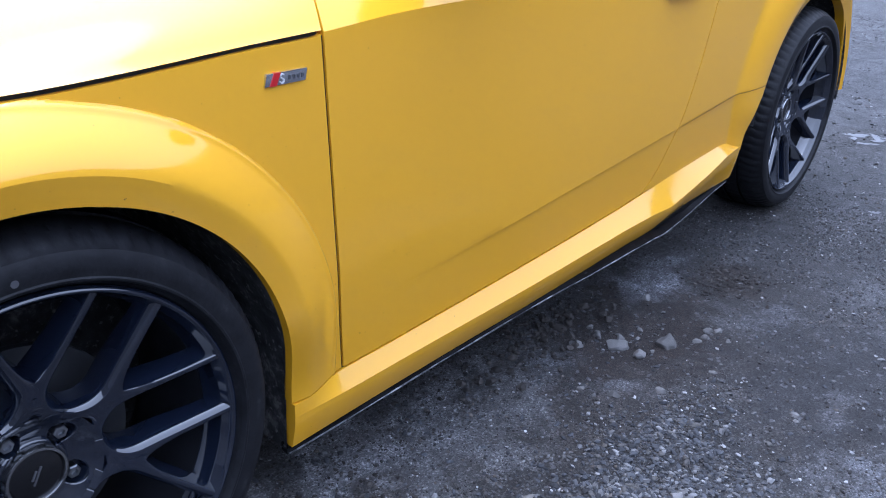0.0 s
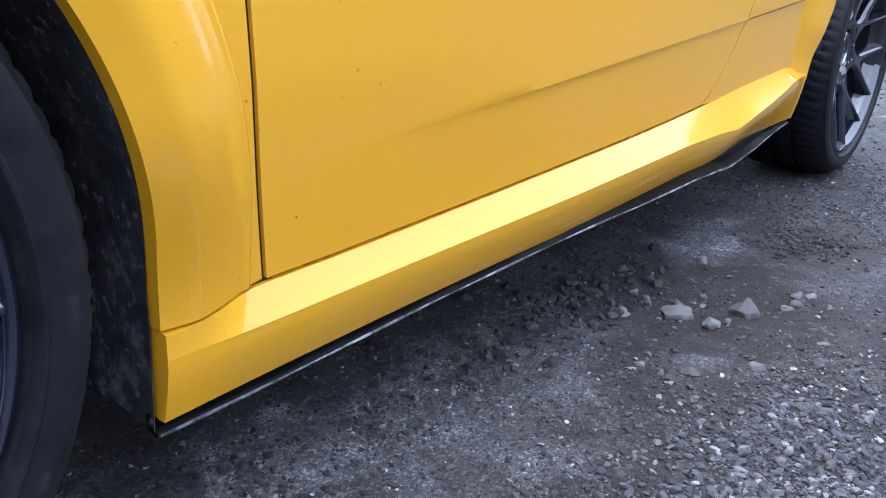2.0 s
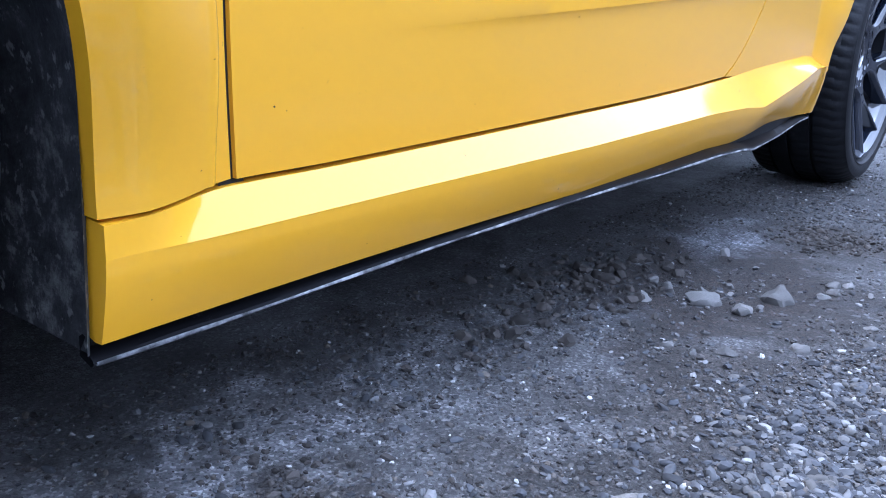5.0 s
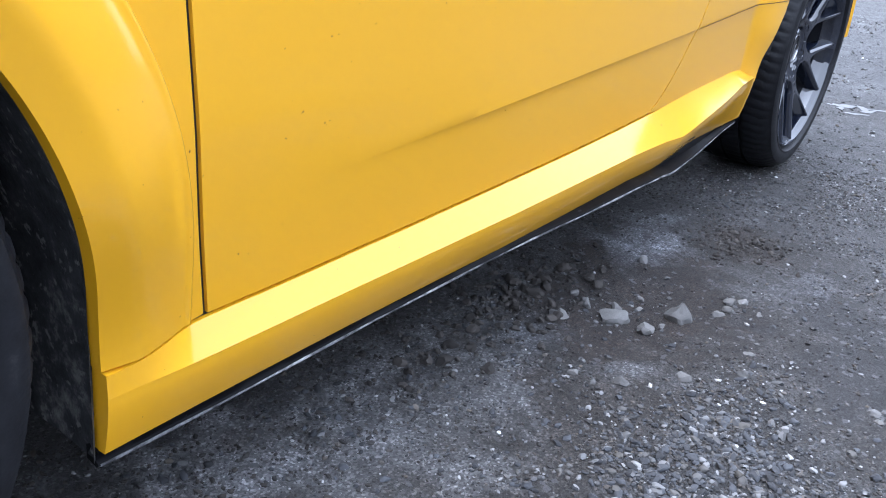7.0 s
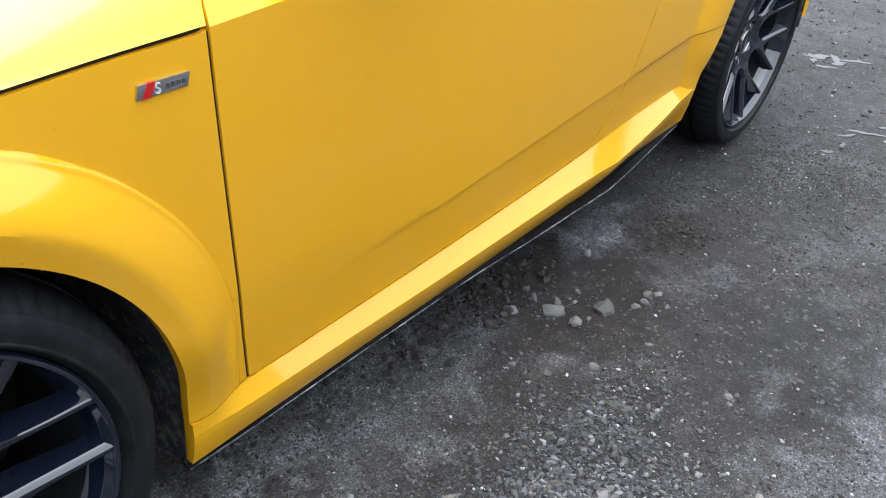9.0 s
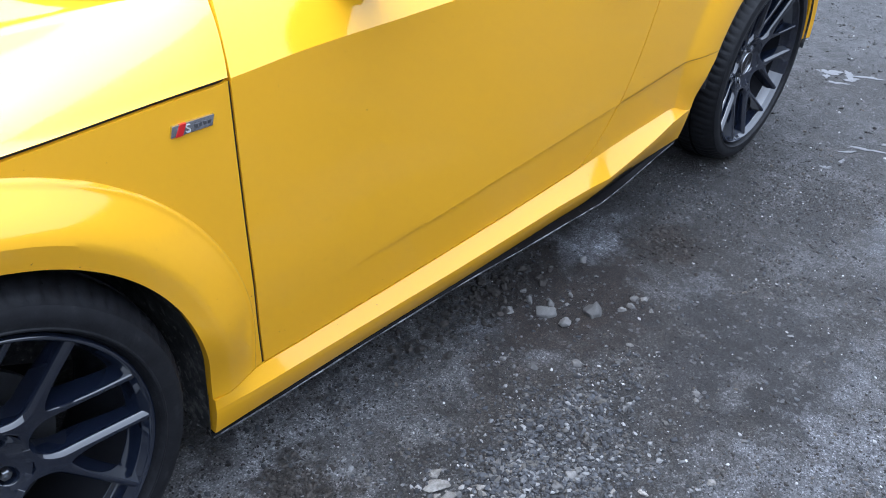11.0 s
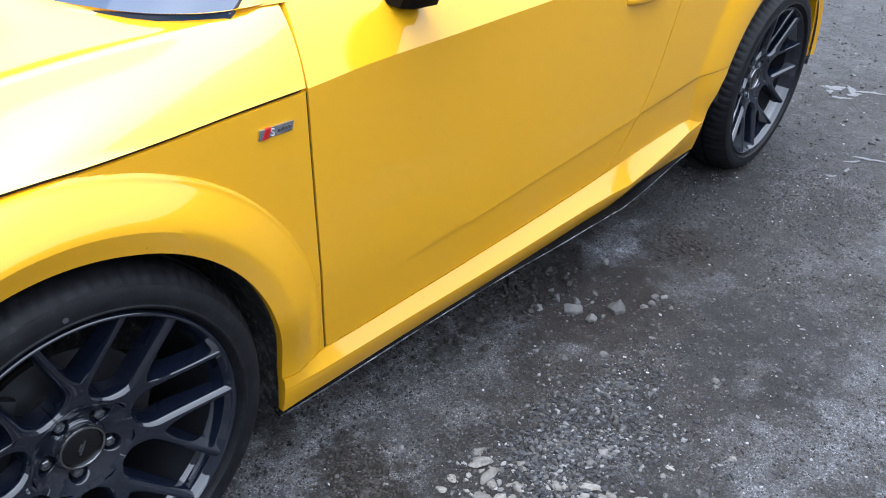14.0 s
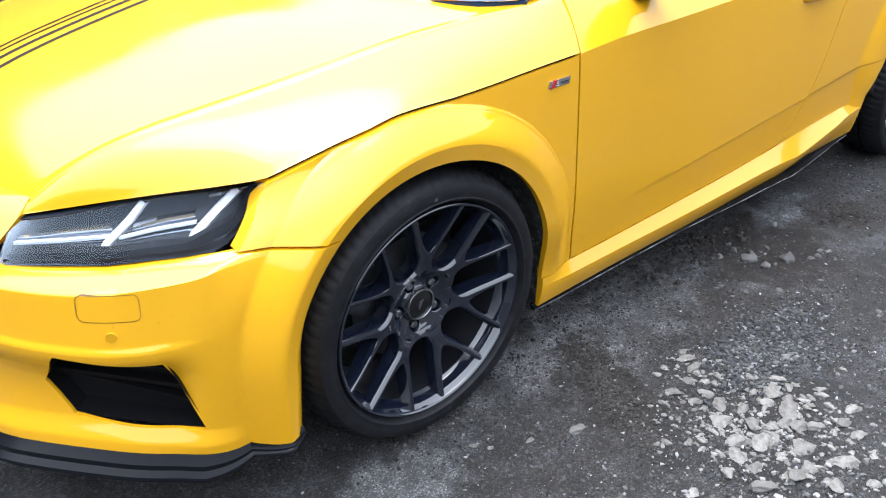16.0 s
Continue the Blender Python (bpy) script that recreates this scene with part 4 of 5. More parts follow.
lamp_bar("light_line", [(-0.535, 0.40), (-0.61, 0.37), (-0.690, 0.31)], 0.0034, 0.006, LIGHT_GUIDE, 0.034)
lamp_bar("light_line", [(-0.705, 0.35), (-0.79, 0.34), (-0.866, 0.29)], 0.0040, 0.006, LIGHT_GUIDE, 0.034)
lamp_bar("light_line", [(-0.705, 0.24), (-0.79, 0.24), (-0.866, 0.21)], 0.0014, 0.004, LAMP_CHROME, 0.040)
lamp_bar("light_line", [(-0.545, 0.27), (-0.61, 0.25), (-0.690, 0.21)], 0.0014, 0.004, LAMP_CHROME, 0.040)
lamp_bar("bezel_ledge", [(-0.45, 0.24), (-0.54, 0.10), (-0.70, 0.09), (-0.86, 0.10)], 0.014, 0.02, GLOSS, 0.028)
lamp_bar("lens_edge", [(-0.40, 0.10), (-0.47, 0.05), (-0.54, 0.035), (-0.70, 0.03), (-0.86, 0.03)], 0.0075, 0.003, GLOSS, 0.004)
lamp_bar("bezel_side", [(-0.385, 0.86), (-0.405, 0.60), (-0.43, 0.38), (-0.455, 0.16)], 0.020, 0.02, GLOSS, 0.030)
for o in [lamp]:
    twin = new("headlamp")
    twin.parent, twin["label"] = car, lamp["label"]
    for ch in list(lamp.children):
        t = both_sides(ch)
        t.parent = twin
        t.visible_shadow = ch.visible_shadow


def nose_panel():
    """Painted strip between bonnet, grille and the inner end of the headlamp."""
    P = []
    for q in np.linspace(0, 1, 8):
        row = []
        for f in np.linspace(0, 1, 26):
            s = -0.893 + 0.036 * q + (-1.3 + 0.893 - 0.036 * q) * f
            low, high = float(seam_z(s)), 0.636 - 0.012 * f
            z = low + (high - low) * q
            x, y = (float(v) for v in nose(s, z))
            row.append((x - 0.006, y - 0.003, z))
        P.append(row)
    P.append([(x + 0.035, y + 0.025, z + 0.022) for x, y, z in P[-1]])
    verts, faces = thick_grid(np.array(P), (0.02, 0.01, 0))
    return mesh_object("nose_panel", verts, faces, PAINT, car, sharp=30)


both_sides(nose_panel())


# ---- wheel ----
def tyre_mesh(parent):
    n, pitch = 480, 6
    prof = [(0.2520, 0.030), (0.2595, 0.020), (0.2612, 0.0125), (0.2635, 0.0100), (0.2668, 0.0066), (0.2690, -0.0010), (0.2705, -0.0034), (0.2730, -0.0040), (0.2750, -0.0026), (0.2760, -0.0026), (0.283, -0.0040), (0.292, -0.0042), (0.302, -0.0010), (0.3055, 0.0008), (0.3062, 0.0032), (0.312, 0.0108), (0.318, 0.0198), (0.3228, 0.031), (0.3256, 0.042), (0.3275, 0.054), (0.3275, 0.068), (0.320, 0.069), (0.320, 0.077), (0.3285, 0.0775), (0.330, 0.10), (0.330, 0.118), (0.322, 0.1185), (0.322, 0.128), (0.330, 0.1285), (0.330, 0.15), (0.3285, 0.168), (0.320, 0.1685), (0.320, 0.176), (0.3275, 0.1765), (0.325, 0.21), (0.318, 0.226), (0.30, 0.24), (0.272, 0.243), (0.25, 0.225), (0.235, 0.215)]
    verts, faces = lathe(prof, n)
    verts = [list(v) for v in verts]
    # slanting grooves between the shoulder blocks
    groove = {15: (0.0009, 0), 16: (0.0020, 0), 17: (0.0025, 1), 18: (0.0022, 2), 19: (0.0016, 3), 20: (0.0016, 3), 24: (0.0018, 1), 25: (0.0018, 2), 33: (0.002, 2), 34: (0.002, 3)}
    for k, (d, lean) in groove.items():
        for j in range(n):
            if (j + lean) % pitch < 2:
                r, y = prof[k]
                f = (r - d) / r
                v = verts[k * n + j]
                v[0], v[2] = v[0] * f, v[2] * f
                if k < 18:
                    v[1] += d * 0.5
    return mesh_object("tyre", verts, faces, RUBBER, parent, "worn black low-profile tyre", sharp=28, flip=True)


def rim_mesh(parent):
    prof = [(0.2590, 0.020), (0.2606, 0.0120), (0.2602, 0.0090), (0.2592, 0.0064), (0.2574, 0.0042), (0.2550, 0.0034), (0.2528, 0.0048), (0.2512, 0.0085), (0.2500, 0.0120), (0.2440, 0.0195), (0.2430, 0.0220), (0.2425, 0.0400), (0.2365, 0.0475), (0.2355, 0.0500)]
    verts, faces = lathe(prof, 160)
    rim = mesh_object("rim", verts, faces, RIM, parent, "gloss black multi-spoke alloy rim", sharp=38, flip=True)
    verts, faces = lathe([(0.2355, 0.0500), (0.2345, 0.098), (0.2325, 0.104), (0.2310, 0.15), (0.2310, 0.20), (0.2400, 0.22)], 96)
    mesh_object("barrel", verts, faces, BARREL, rim, "dusty satin black inner barrel", sharp=38, flip=True)
    return rim


FORK = math.pi / 7
SLOT_R, SLOT_C = 0.0415, 0.127  # half width of the round-ended windows, and where their ends are centred


def slot_angle(r):
    """Angle from a spoke's axis to the edge of the window beside it."""
    turn_r = math.hypot(SLOT_R, SLOT_C)
    if r <= SLOT_C - SLOT_R:
        return FORK
    if r < turn_r:
        return FORK - math.acos(min(1.0, (r * r + SLOT_C**2 - SLOT_R**2) / (2 * r * SLOT_C)))
    return FORK - math.asin(SLOT_R / r)


arm_width = spline([0.05, 0.13, 0.139, 0.150, 0.17, 0.20, 0.252], [0.030, 0.0225, 0.0190, 0.0140, 0.0105, 0.0090, 0.0095])
face_y = spline([0.04, 0.055, 0.07, 0.085, 0.10, 0.115, 0.15, 0.20, 0.252], [0.0690, 0.0660, 0.0575, 0.0485, 0.0435, 0.0405, 0.0330, 0.0210, 0.0090])


def spoke_mesh(parent, angle):
    """One forked spoke: a stem that parts into two arms, with rounded edges and deep flanks."""
    bm = bmesh.new()
    tip = SLOT_C - SLOT_R
    rs_ = np.r_[np.linspace(0.0765, tip - 0.0001, 4), tip + 0.00002 + (0.135 - tip) * np.linspace(0, 1, 30) ** 2.2, np.linspace(0.1375, 0.2515, 28)]
    axis = Vector((math.cos(FORK), math.sin(FORK)))
    for side in (-1, 1):
        rings = []
        for r in rs_:
            out = r * slot_angle(r)
            inn = max(0.0, out - float(arm_width(r)))
            y, w = float(face_y(r)), out - inn
            e = min(0.0026, 0.3 * w)
            deep = 0.044 - 0.012 * float(smooth(0.14, 0.25, r))
            edge = min(0.0022, w)
            # the window's wall rounds away from the face, then drops steeply
            rim_at = Vector((r * math.cos(out / r), r * math.sin(out / r)))
            if r <= tip:
                away = Vector((0, 0))
            elif r < math.hypot(SLOT_R, SLOT_C):
                away = (axis * SLOT_C - rim_at).normalized()
            else:
                away = Vector((-axis.y, axis.x))
            ring = []
            for f, dy in ((0.0080, deep), (0.0076, deep * 0.55), (0.0068, 0.0150), (0.0061, 0.0100), (0.0047, 0.0066), (0.0024, 0.0037), (0.0006, 0.0018)):
                p = rim_at + away * f
                ring.append((p.length, math.atan2(p.y, p.x), y + dy))
            row = [(out - edge + edge * math.cos(q), y + edge - edge * math.sin(q)) for q in np.linspace(0.6, math.pi / 2, 4)]
            if inn > 0:
                v = min(e, inn * 4)
                row += [(inn + w * 0.5, y - 0.0002), (inn + v, y), (inn + v * 0.35, y + v * 0.4), (inn - 0.0002, y + v * 1.5), (max(inn - 0.003, 0.0), y + deep * 0.45), (max(inn - 0.006, 0.0), y + deep)]
            else:
                row += [(out * 0.5, y - 0.0001), (0.0, y), (0.0, y + 0.001), (0.0, y + 0.004), (0.0, y + deep * 0.45), (0.0, y + deep)]
            ring += [(r, off / r, yy) for off, yy in row]
            rings.append([bm.verts.new((q * math.cos(angle + side * a), yy, q * math.sin(angle + side * a))) for q, a, yy in ring])
        m = len(rings[0])
        for a, b in zip(rings, rings[1:]):
            for k in range(m - 1):
                bm.faces.new((a[k], a[k + 1], b[k + 1], b[k]))
    bmesh.ops.remove_doubles(bm, verts=bm.verts, dist=1e-5)
    bmesh.ops.dissolve_degenerate(bm, edges=bm.edges, dist=1e-5)
    bmesh.ops.recalc_face_normals(bm, faces=bm.faces)
    return part("spoke", bm, RIM, parent, sharp=40)


def hub_mesh(parent, turn):
    """The dished middle of the wheel, with a deep pocket for each bolt."""
    n = 300
    radii = np.r_[np.linspace(0.0385, 0.046, 6), np.linspace(0.047, 0.0842, 46), (0.0848,)]
    verts = []
    for r in radii:
        for j in range(n):
            a = j * math.tau / n
            y = float(face_y(r)) + 0.0008 if r < 0.0845 else float(face_y(r)) + 0.05
            if r < 0.046:
                y -= 0.006 * float(smooth(0.046, 0.042, r))
            for k in range(5):
                b = turn + 0.5 + k * math.tau / 5
                d = math.hypot(r * math.cos(a) - 0.056 * math.cos(b), r * math.sin(a) - 0.056 * math.sin(b))
                y += 0.015 * float(smooth(0.0165, 0.0120, d))
            verts.append((r * math.cos(a), y, r * math.sin(a)))
    return mesh_object("hub", verts, grid_faces(len(radii), n, True), RIM, parent, sharp=50)


def wheel(turn):
    w = new("wheel")
    w.parent = car
    w["label"] = "black seven-spoke alloy wheel with a low-profile tyre"
    tyre_mesh(w)
    rim_mesh(w)
    for k in range(7):
        spoke_mesh(w, turn + k * 2 * math.pi / 7)
    hub_mesh(w, turn)
    verts, faces = lathe([(0.0400, 0.074), (0.0398, 0.0560), (0.0382, 0.0530), (0.0352, 0.0526), (0.0338, 0.0550), (0.0335, 0.062)], 64)
    mesh_object("cap_ring", verts, faces, RING, w, "thin dark silver ring round the centre cap", sharp=30, flip=True)
    verts, faces = lathe([(0.0336, 0.062), (0.0334, 0.0565), (0.031, 0.0555), (0.0001, 0.0545)], 48)
    mesh_object("centre_cap", verts, faces, CAP, w, sharp=30, flip=True)
    for dz, half in ((0.0, 0.013), (0.0042, 0.007)):
        bm = box_bm(-half, half, 0.0535, 0.055, dz - 0.0014, dz + 0.0014, 0.0004)
        bmesh.ops.rotate(bm, verts=bm.verts, cent=(0, 0, 0), matrix=Matrix.Rotation(radians(-62), 3, "Y"))
        part("cap_mark", bm, BADGE_GREY, w)
    for k in range(5):
        a = turn + 0.5 + k * 2 * math.pi / 5
        c = (0.056 * math.cos(a), 0, 0.056 * math.sin(a))
        verts, faces = lathe([(0.0095, 0.084), (0.0095, 0.0660), (0.0082, 0.0640), (0.0048, 0.0638), (0.0042, 0.0680), (0.0001, 0.0684)], 6, c)
        mesh_object("wheel_bolt", verts, faces, BOLT, w, "bare steel wheel bolt", sharp=20, flip=True)
    bm = bmesh.new()
    a = turn + 0.22
    bmesh.ops.create_cone(bm, cap_ends=True, segments=12, radius1=0.0042, radius2=0.0036, depth=0.03, matrix=Matrix.Translation((0.225 * math.cos(a), 0.05, 0.225 * math.sin(a))) @ Matrix.Rotation(radians(90), 4, "X"))
    part("valve", bm, CAP, w)
    return w


front_wheel = wheel(radians(86))
front_wheel.location = (0, 0.004, AXLE)
mark_bm = bmesh.new()
bmesh.ops.create_circle(mark_bm, cap_ends=True, segments=20, radius=0.0045, matrix=Matrix.Translation((-0.007, -0.0045, 0.2845)) @ Matrix.Rotation(radians(90), 4, "X"))
part("tyre_dot", mark_bm, BADGE_GREY, front_wheel, "faded grey dot on the tyre")
rear_wheel = wheel(radians(87))
rear_wheel.location = (REAR, 0.008, AXLE)
for src, x in ((front_wheel, 0.0), (rear_wheel, REAR)):
    far = copy_thing(src, pose(x, 2 * CL - 0.008, AXLE, 0, 0, 180))

for x in (0.0, REAR):
    for y, sgn in ((0.0, 1), (2 * CL, -1)):
        verts, faces = lathe([(0.150, 0.125), (0.150, 0.113), (0.085, 0.113), (0.083, 0.10), (0.0001, 0.10)], 72)
        d = mesh_object("brake_disc", [(x + a, y + sgn * b, c + AXLE) for a, b, c in verts], faces, DISC, car, "steel brake disc", sharp=30, flip=sgn > 0)
    ang = radians(150 if x == 0 else 20)
    bm = box_bm(-0.032, 0.032, 0.100, 0.15, -0.065, 0.065, 0.012)
    bmesh.ops.rotate(bm, verts=bm.verts, cent=(0, 0, 0), matrix=Matrix.Rotation(-ang, 3, "Y"))
    bmesh.ops.translate(bm, verts=bm.verts, vec=(x + 0.135 * math.cos(ang), 0, AXLE + 0.135 * math.sin(ang)))
    both_sides(part("brake_caliper", bm, DISC, car, "dark grey brake caliper"))


# ---- wheel housings and floor pan ----
def liner(cx, r, lo, hi):
    P = []
    for a in np.linspace(radians(lo), radians(hi), 60):
        ca, sa = math.cos(a), math.sin(a)
        rr = r / max(abs(ca), 0.75) if sa < 0 else r
        if cx == 0 and ca > 0:
            rr += 0.009 * max(0.0, (ca - 0.3) / 0.7) + 0.009 * float(smooth(0.44, 0.25, AXLE + r * sa))
        lip = 0.022 + (0.026 * float(smooth(0.46, 0.26, AXLE + r * sa)) if cx == 0 and ca > 0 else 0.0)
        P.append([(cx + (rr + k) * ca, y, AXLE + (rr + k) * sa) for y, k in ((lip, 0.005), (0.056, 0.012), (0.12, 0.016), (0.30, 0.014), (0.36, 0.0))])
    P = np.array(P)
    n = P.shape[1]
    verts, faces = [tuple(p) for p in P.reshape(-1, 3)], grid_faces(*P.shape[:2])
    c = len(verts)
    verts.append((cx, 0.37, AXLE))
    for i in range(P.shape[0] - 1):
        faces.append((i * n + n - 1, c, (i + 1) * n + n - 1))
    return mesh_object("wheel_arch_liner", verts, faces, LINER, car, "muddy black felt wheel arch liner", sharp=40)


for cx, r, lo, hi in ((0.0, 0.354, -24.5, 200), (REAR, 0.386, -4, 176)):
    both_sides(liner(cx, r, lo, hi))
part("floor_pan", box_bm(0.42, 2.06, 0.075, 2 * CL - 0.075, 0.172, 0.212, 0.01), DARK, car)
part("front_undertray", box_bm(-0.369, 0.419, 0.375, 2 * CL - 0.375, 0.165, 0.20, 0.01), DARK, car)
part("rear_undertray", box_bm(2.061, 2.919, 0.375, 2 * CL - 0.375, 0.20, 0.24, 0.01), DARK, car)
part("engine_bay_tray", box_bm(-0.70, -0.37, 0.35, 2 * CL - 0.35, 0.16, 0.19, 0.01), DARK, car)
part("rear_tray", box_bm(2.92, 3.2, 0.2, 2 * CL - 0.2, 0.24, 0.28, 0.01), DARK, car)


# ---- greenhouse: windscreen, pillars, roof, side windows, tail ----
def sheet(name, rows, mat, label="", n=24, depth=(0, 0, -0.012), twin=False, flip=False):
    """A smooth sheet through rows of key points."""
    K = np.array(rows, float)
    t = np.linspace(0, 1, K.shape[1])
    q = np.linspace(0, 1, n)
    A = np.stack([np.stack([spline(t, r[:, i])(q) for i in range(3)], 1) for r in K])
    u = np.linspace(0, 1, K.shape[0])
    P = np.stack([np.stack([spline(u, A[:, j, i])(q) for i in range(3)], 1) for j in range(n)], 1)
    verts, faces = thick_grid(P, depth)
    ob = mesh_object(name, verts, faces, mat, car, label, sharp=30, flip=flip)
    if twin:
        both_sides(ob)
    return ob


def across(y0, x0, z0, xm, zm):
    """Five points across the car from side to side."""
    a = [(x0, y0, z0), (x0 + (xm - x0) * 0.72, y0 + (CL - y0) * 0.42, z0 + (zm - z0) * 0.72), (xm, CL, zm)]
    return a + [(x, 2 * CL - y, z) for x, y, z in a[1::-1]]


def whole(half):
    """A row from the near side to the centre line, carried on to the far side."""
    return half + [(x, 2 * CL - y, z) for x, y, z in half[-2::-1]]


sheet("windscreen", [whole([(0.428, 0.184, 0.911), (0.311, 0.279, 0.908), (0.215, 0.50, 0.909), (0.177, 0.908, 0.916)]), whole([(0.72, 0.29, 1.09), (0.66, 0.40, 1.11), (0.60, 0.62, 1.13), (0.56, 0.908, 1.14)]), whole([(0.99, 0.36, 1.26), (0.955, 0.47, 1.275), (0.92, 0.66, 1.29), (0.90, 0.908, 1.298)])], GLASS, "dark raked windscreen", flip=True)
wiper_bm = box_bm(-0.30, 0.30, -0.006, 0.006, 0.0, 0.014, 0.003)
bmesh.ops.transform(wiper_bm, verts=wiper_bm.verts, matrix=pose(0.26, 0.66, 0.960, 0, -2, 118))
part("wiper", wiper_bm, GRILLE, car, "black windscreen wiper")
sheet("roof", [across(0.35, 1.0, 1.262, 0.905, 1.302), across(0.36, 1.35, 1.315, 1.30, 1.352), across(0.38, 1.75, 1.285, 1.75, 1.325), across(0.40, 2.05, 1.20, 2.05, 1.25)], PAINT, flip=True)
sheet("rear_window", [across(0.41, 2.06, 1.195, 2.06, 1.246), across(0.36, 2.5, 1.05, 2.5, 1.10), across(0.30, 2.85, 0.93, 2.85, 0.955)], GLASS, "dark rear window", flip=True)
sheet("boot_lid", [across(0.30, 2.86, 0.927, 2.86, 0.952), across(0.30, 3.05, 0.905, 3.08, 0.925), across(0.30, 3.18, 0.88, 3.25, 0.90)], PAINT, flip=True)
sheet("rear_bumper", [across(0.30, 3.18, 0.878, 3.252, 0.898), across(0.285, 3.262, 0.62, 3.34, 0.62), across(0.285, 3.25, 0.345, 3.31, 0.30)], PAINT, depth=(-0.02, 0, 0), flip=True)
sheet("windscreen_pillar", [[(0.524, 0.155, 0.921), (0.76, 0.238, 1.10), (1.02, 0.315, 1.262)], [(0.432, 0.197, 0.911), (0.70, 0.285, 1.095), (0.995, 0.355, 1.264)]], PAINT, depth=(0.01, 0.03, -0.01), twin=True)
sheet("side_window", [[(0.53, 0.159, 0.926), (1.1, 0.157, 0.945), (1.80, 0.158, 0.962), (2.35, 0.18, 0.985)], [(0.76, 0.228, 1.09), (1.1, 0.23, 1.15), (1.75, 0.235, 1.13), (2.2, 0.25, 1.05)], [(1.03, 0.31, 1.25), (1.25, 0.32, 1.285), (1.70, 0.33, 1.25), (2.05, 0.34, 1.14)]], GLASS, "dark side window", depth=(0, 0.006, 0), twin=True)
sheet("roof_rail", [[(1.02, 0.312, 1.262), (1.35, 0.325, 1.312), (1.75, 0.335, 1.275), (2.05, 0.345, 1.185), (2.4, 0.19, 0.99)], [(1.0, 0.352, 1.264), (1.35, 0.362, 1.317), (1.75, 0.382, 1.288), (2.06, 0.402, 1.203), (2.6, 0.34, 1.02)]], PAINT, depth=(0, 0.02, -0.01), twin=True)
sheet("rear_haunch", [[(1.86, 0.157, 0.962), (2.3, 0.14, 0.975), (2.7, 0.16, 0.972), (3.2, 0.38, 0.90)], [(1.9, 0.15, 0.972), (2.35, 0.18, 0.99), (2.72, 0.30, 0.955), (3.18, 0.42, 0.90)]], PAINT, depth=(0, 0.02, -0.01), twin=True)


# ---- door mirror, handle, badge, small covers ----
def mirror():
    m = new("door_mirror")
    m.parent = car
    m["label"] = "yellow door mirror with a black foot"

    def housing(grow, low, high):
        bm = bmesh.new()
        bmesh.ops.create_uvsphere(bm, u_segments=36, v_segments=24, radius=1, matrix=Matrix.LocRotScale((0.795, -0.055, 1.022), Euler((0, 0, radians(10))), (0.075 + grow, 0.112 + grow, 0.054 + grow)))
        for v in bm.verts:
            if v.co.x > 0.835 + grow:
                v.co.x = 0.835 + grow + (v.co.x - 0.835 - grow) * 0.12
        for z, clear in ((low, "clear_inner"), (high, "clear_outer")):
            if z:
                bmesh.ops.bisect_plane(bm, geom=bm.verts[:] + bm.edges[:] + bm.faces[:], plane_co=(0, 0, z), plane_no=(0, 0, 1), clear_inner=clear == "clear_inner", clear_outer=clear == "clear_outer")
        return bm

    part("shell", housing(0.0, 0.976, None), PAINT, m)
    part("lower_shell", housing(0.0015, None, 0.978), GLOSS, m)
    bm = bmesh.new()
    rings = []
    for t in np.linspace(0, 1, 8):
        z = 0.893 + 0.085 * t
        y0, y1 = 0.052 - 0.085 * t**1.4, 0.125 - 0.085 * t
        x0, x1 = 0.715 - 0.01 * t, 0.795 - 0.006 * t
        rings.append([bm.verts.new(p) for p in ((x0 + 0.02, y0 + 0.006, z), (x1 - 0.008, y0, z), (x1, y0 + 0.012, z), (x1, y1, z), (x0, y1, z), (x0, y0 + 0.026, z))])
    for a, b in zip(rings, rings[1:]):
        for k in range(6):
            bm.faces.new((a[k], a[(k + 1) % 6], b[(k + 1) % 6], b[k]))
    bm.faces.new(rings[0][::-1])
    bm.faces.new(rings[-1])
    bmesh.ops.recalc_face_normals(bm, faces=bm.faces)
    part("foot", bm, GLOSS, m)
    part("mirror_glass", box_bm(0.846, 0.849, -0.145, 0.035, 0.980, 1.075, 0.001), CHROME, m)
    return m


mirror_left = mirror()
twin = new("door_mirror")
twin.parent, twin["label"] = car, mirror_left["label"]
for ch in list(mirror_left.children):
    both_sides(ch).parent = twin


def handle():
    bm = bmesh.new()
    rings = []
    for t in np.linspace(0, 1, 16):
        x = 1.472 + 0.20 * t
        z = 0.782 + 0.004 * t
        y = base_y(x, z) - 0.022 * math.sin(math.pi * t) ** 0.5 - 0.003
        h = 0.011 + 0.004 * math.sin(math.pi * t)
        rings.append([bm.verts.new((x, y + 0.010 * (1 - math.cos(a)), z + h * math.sin(a))) for a in np.linspace(0, 2 * math.pi, 12, endpoint=False)])
    for a, b in zip(rings, rings[1:]):
        for k in range(12):
            bm.faces.new((a[k], a[(k + 1) % 12], b[(k + 1) % 12], b[k]))
    bm.faces.new(rings[0])
    bm.faces.new(rings[-1][::-1])
    bmesh.ops.recalc_face_normals(bm, faces=bm.faces)
    return part("door_handle", bm, PAINT, door_panel)


handle()

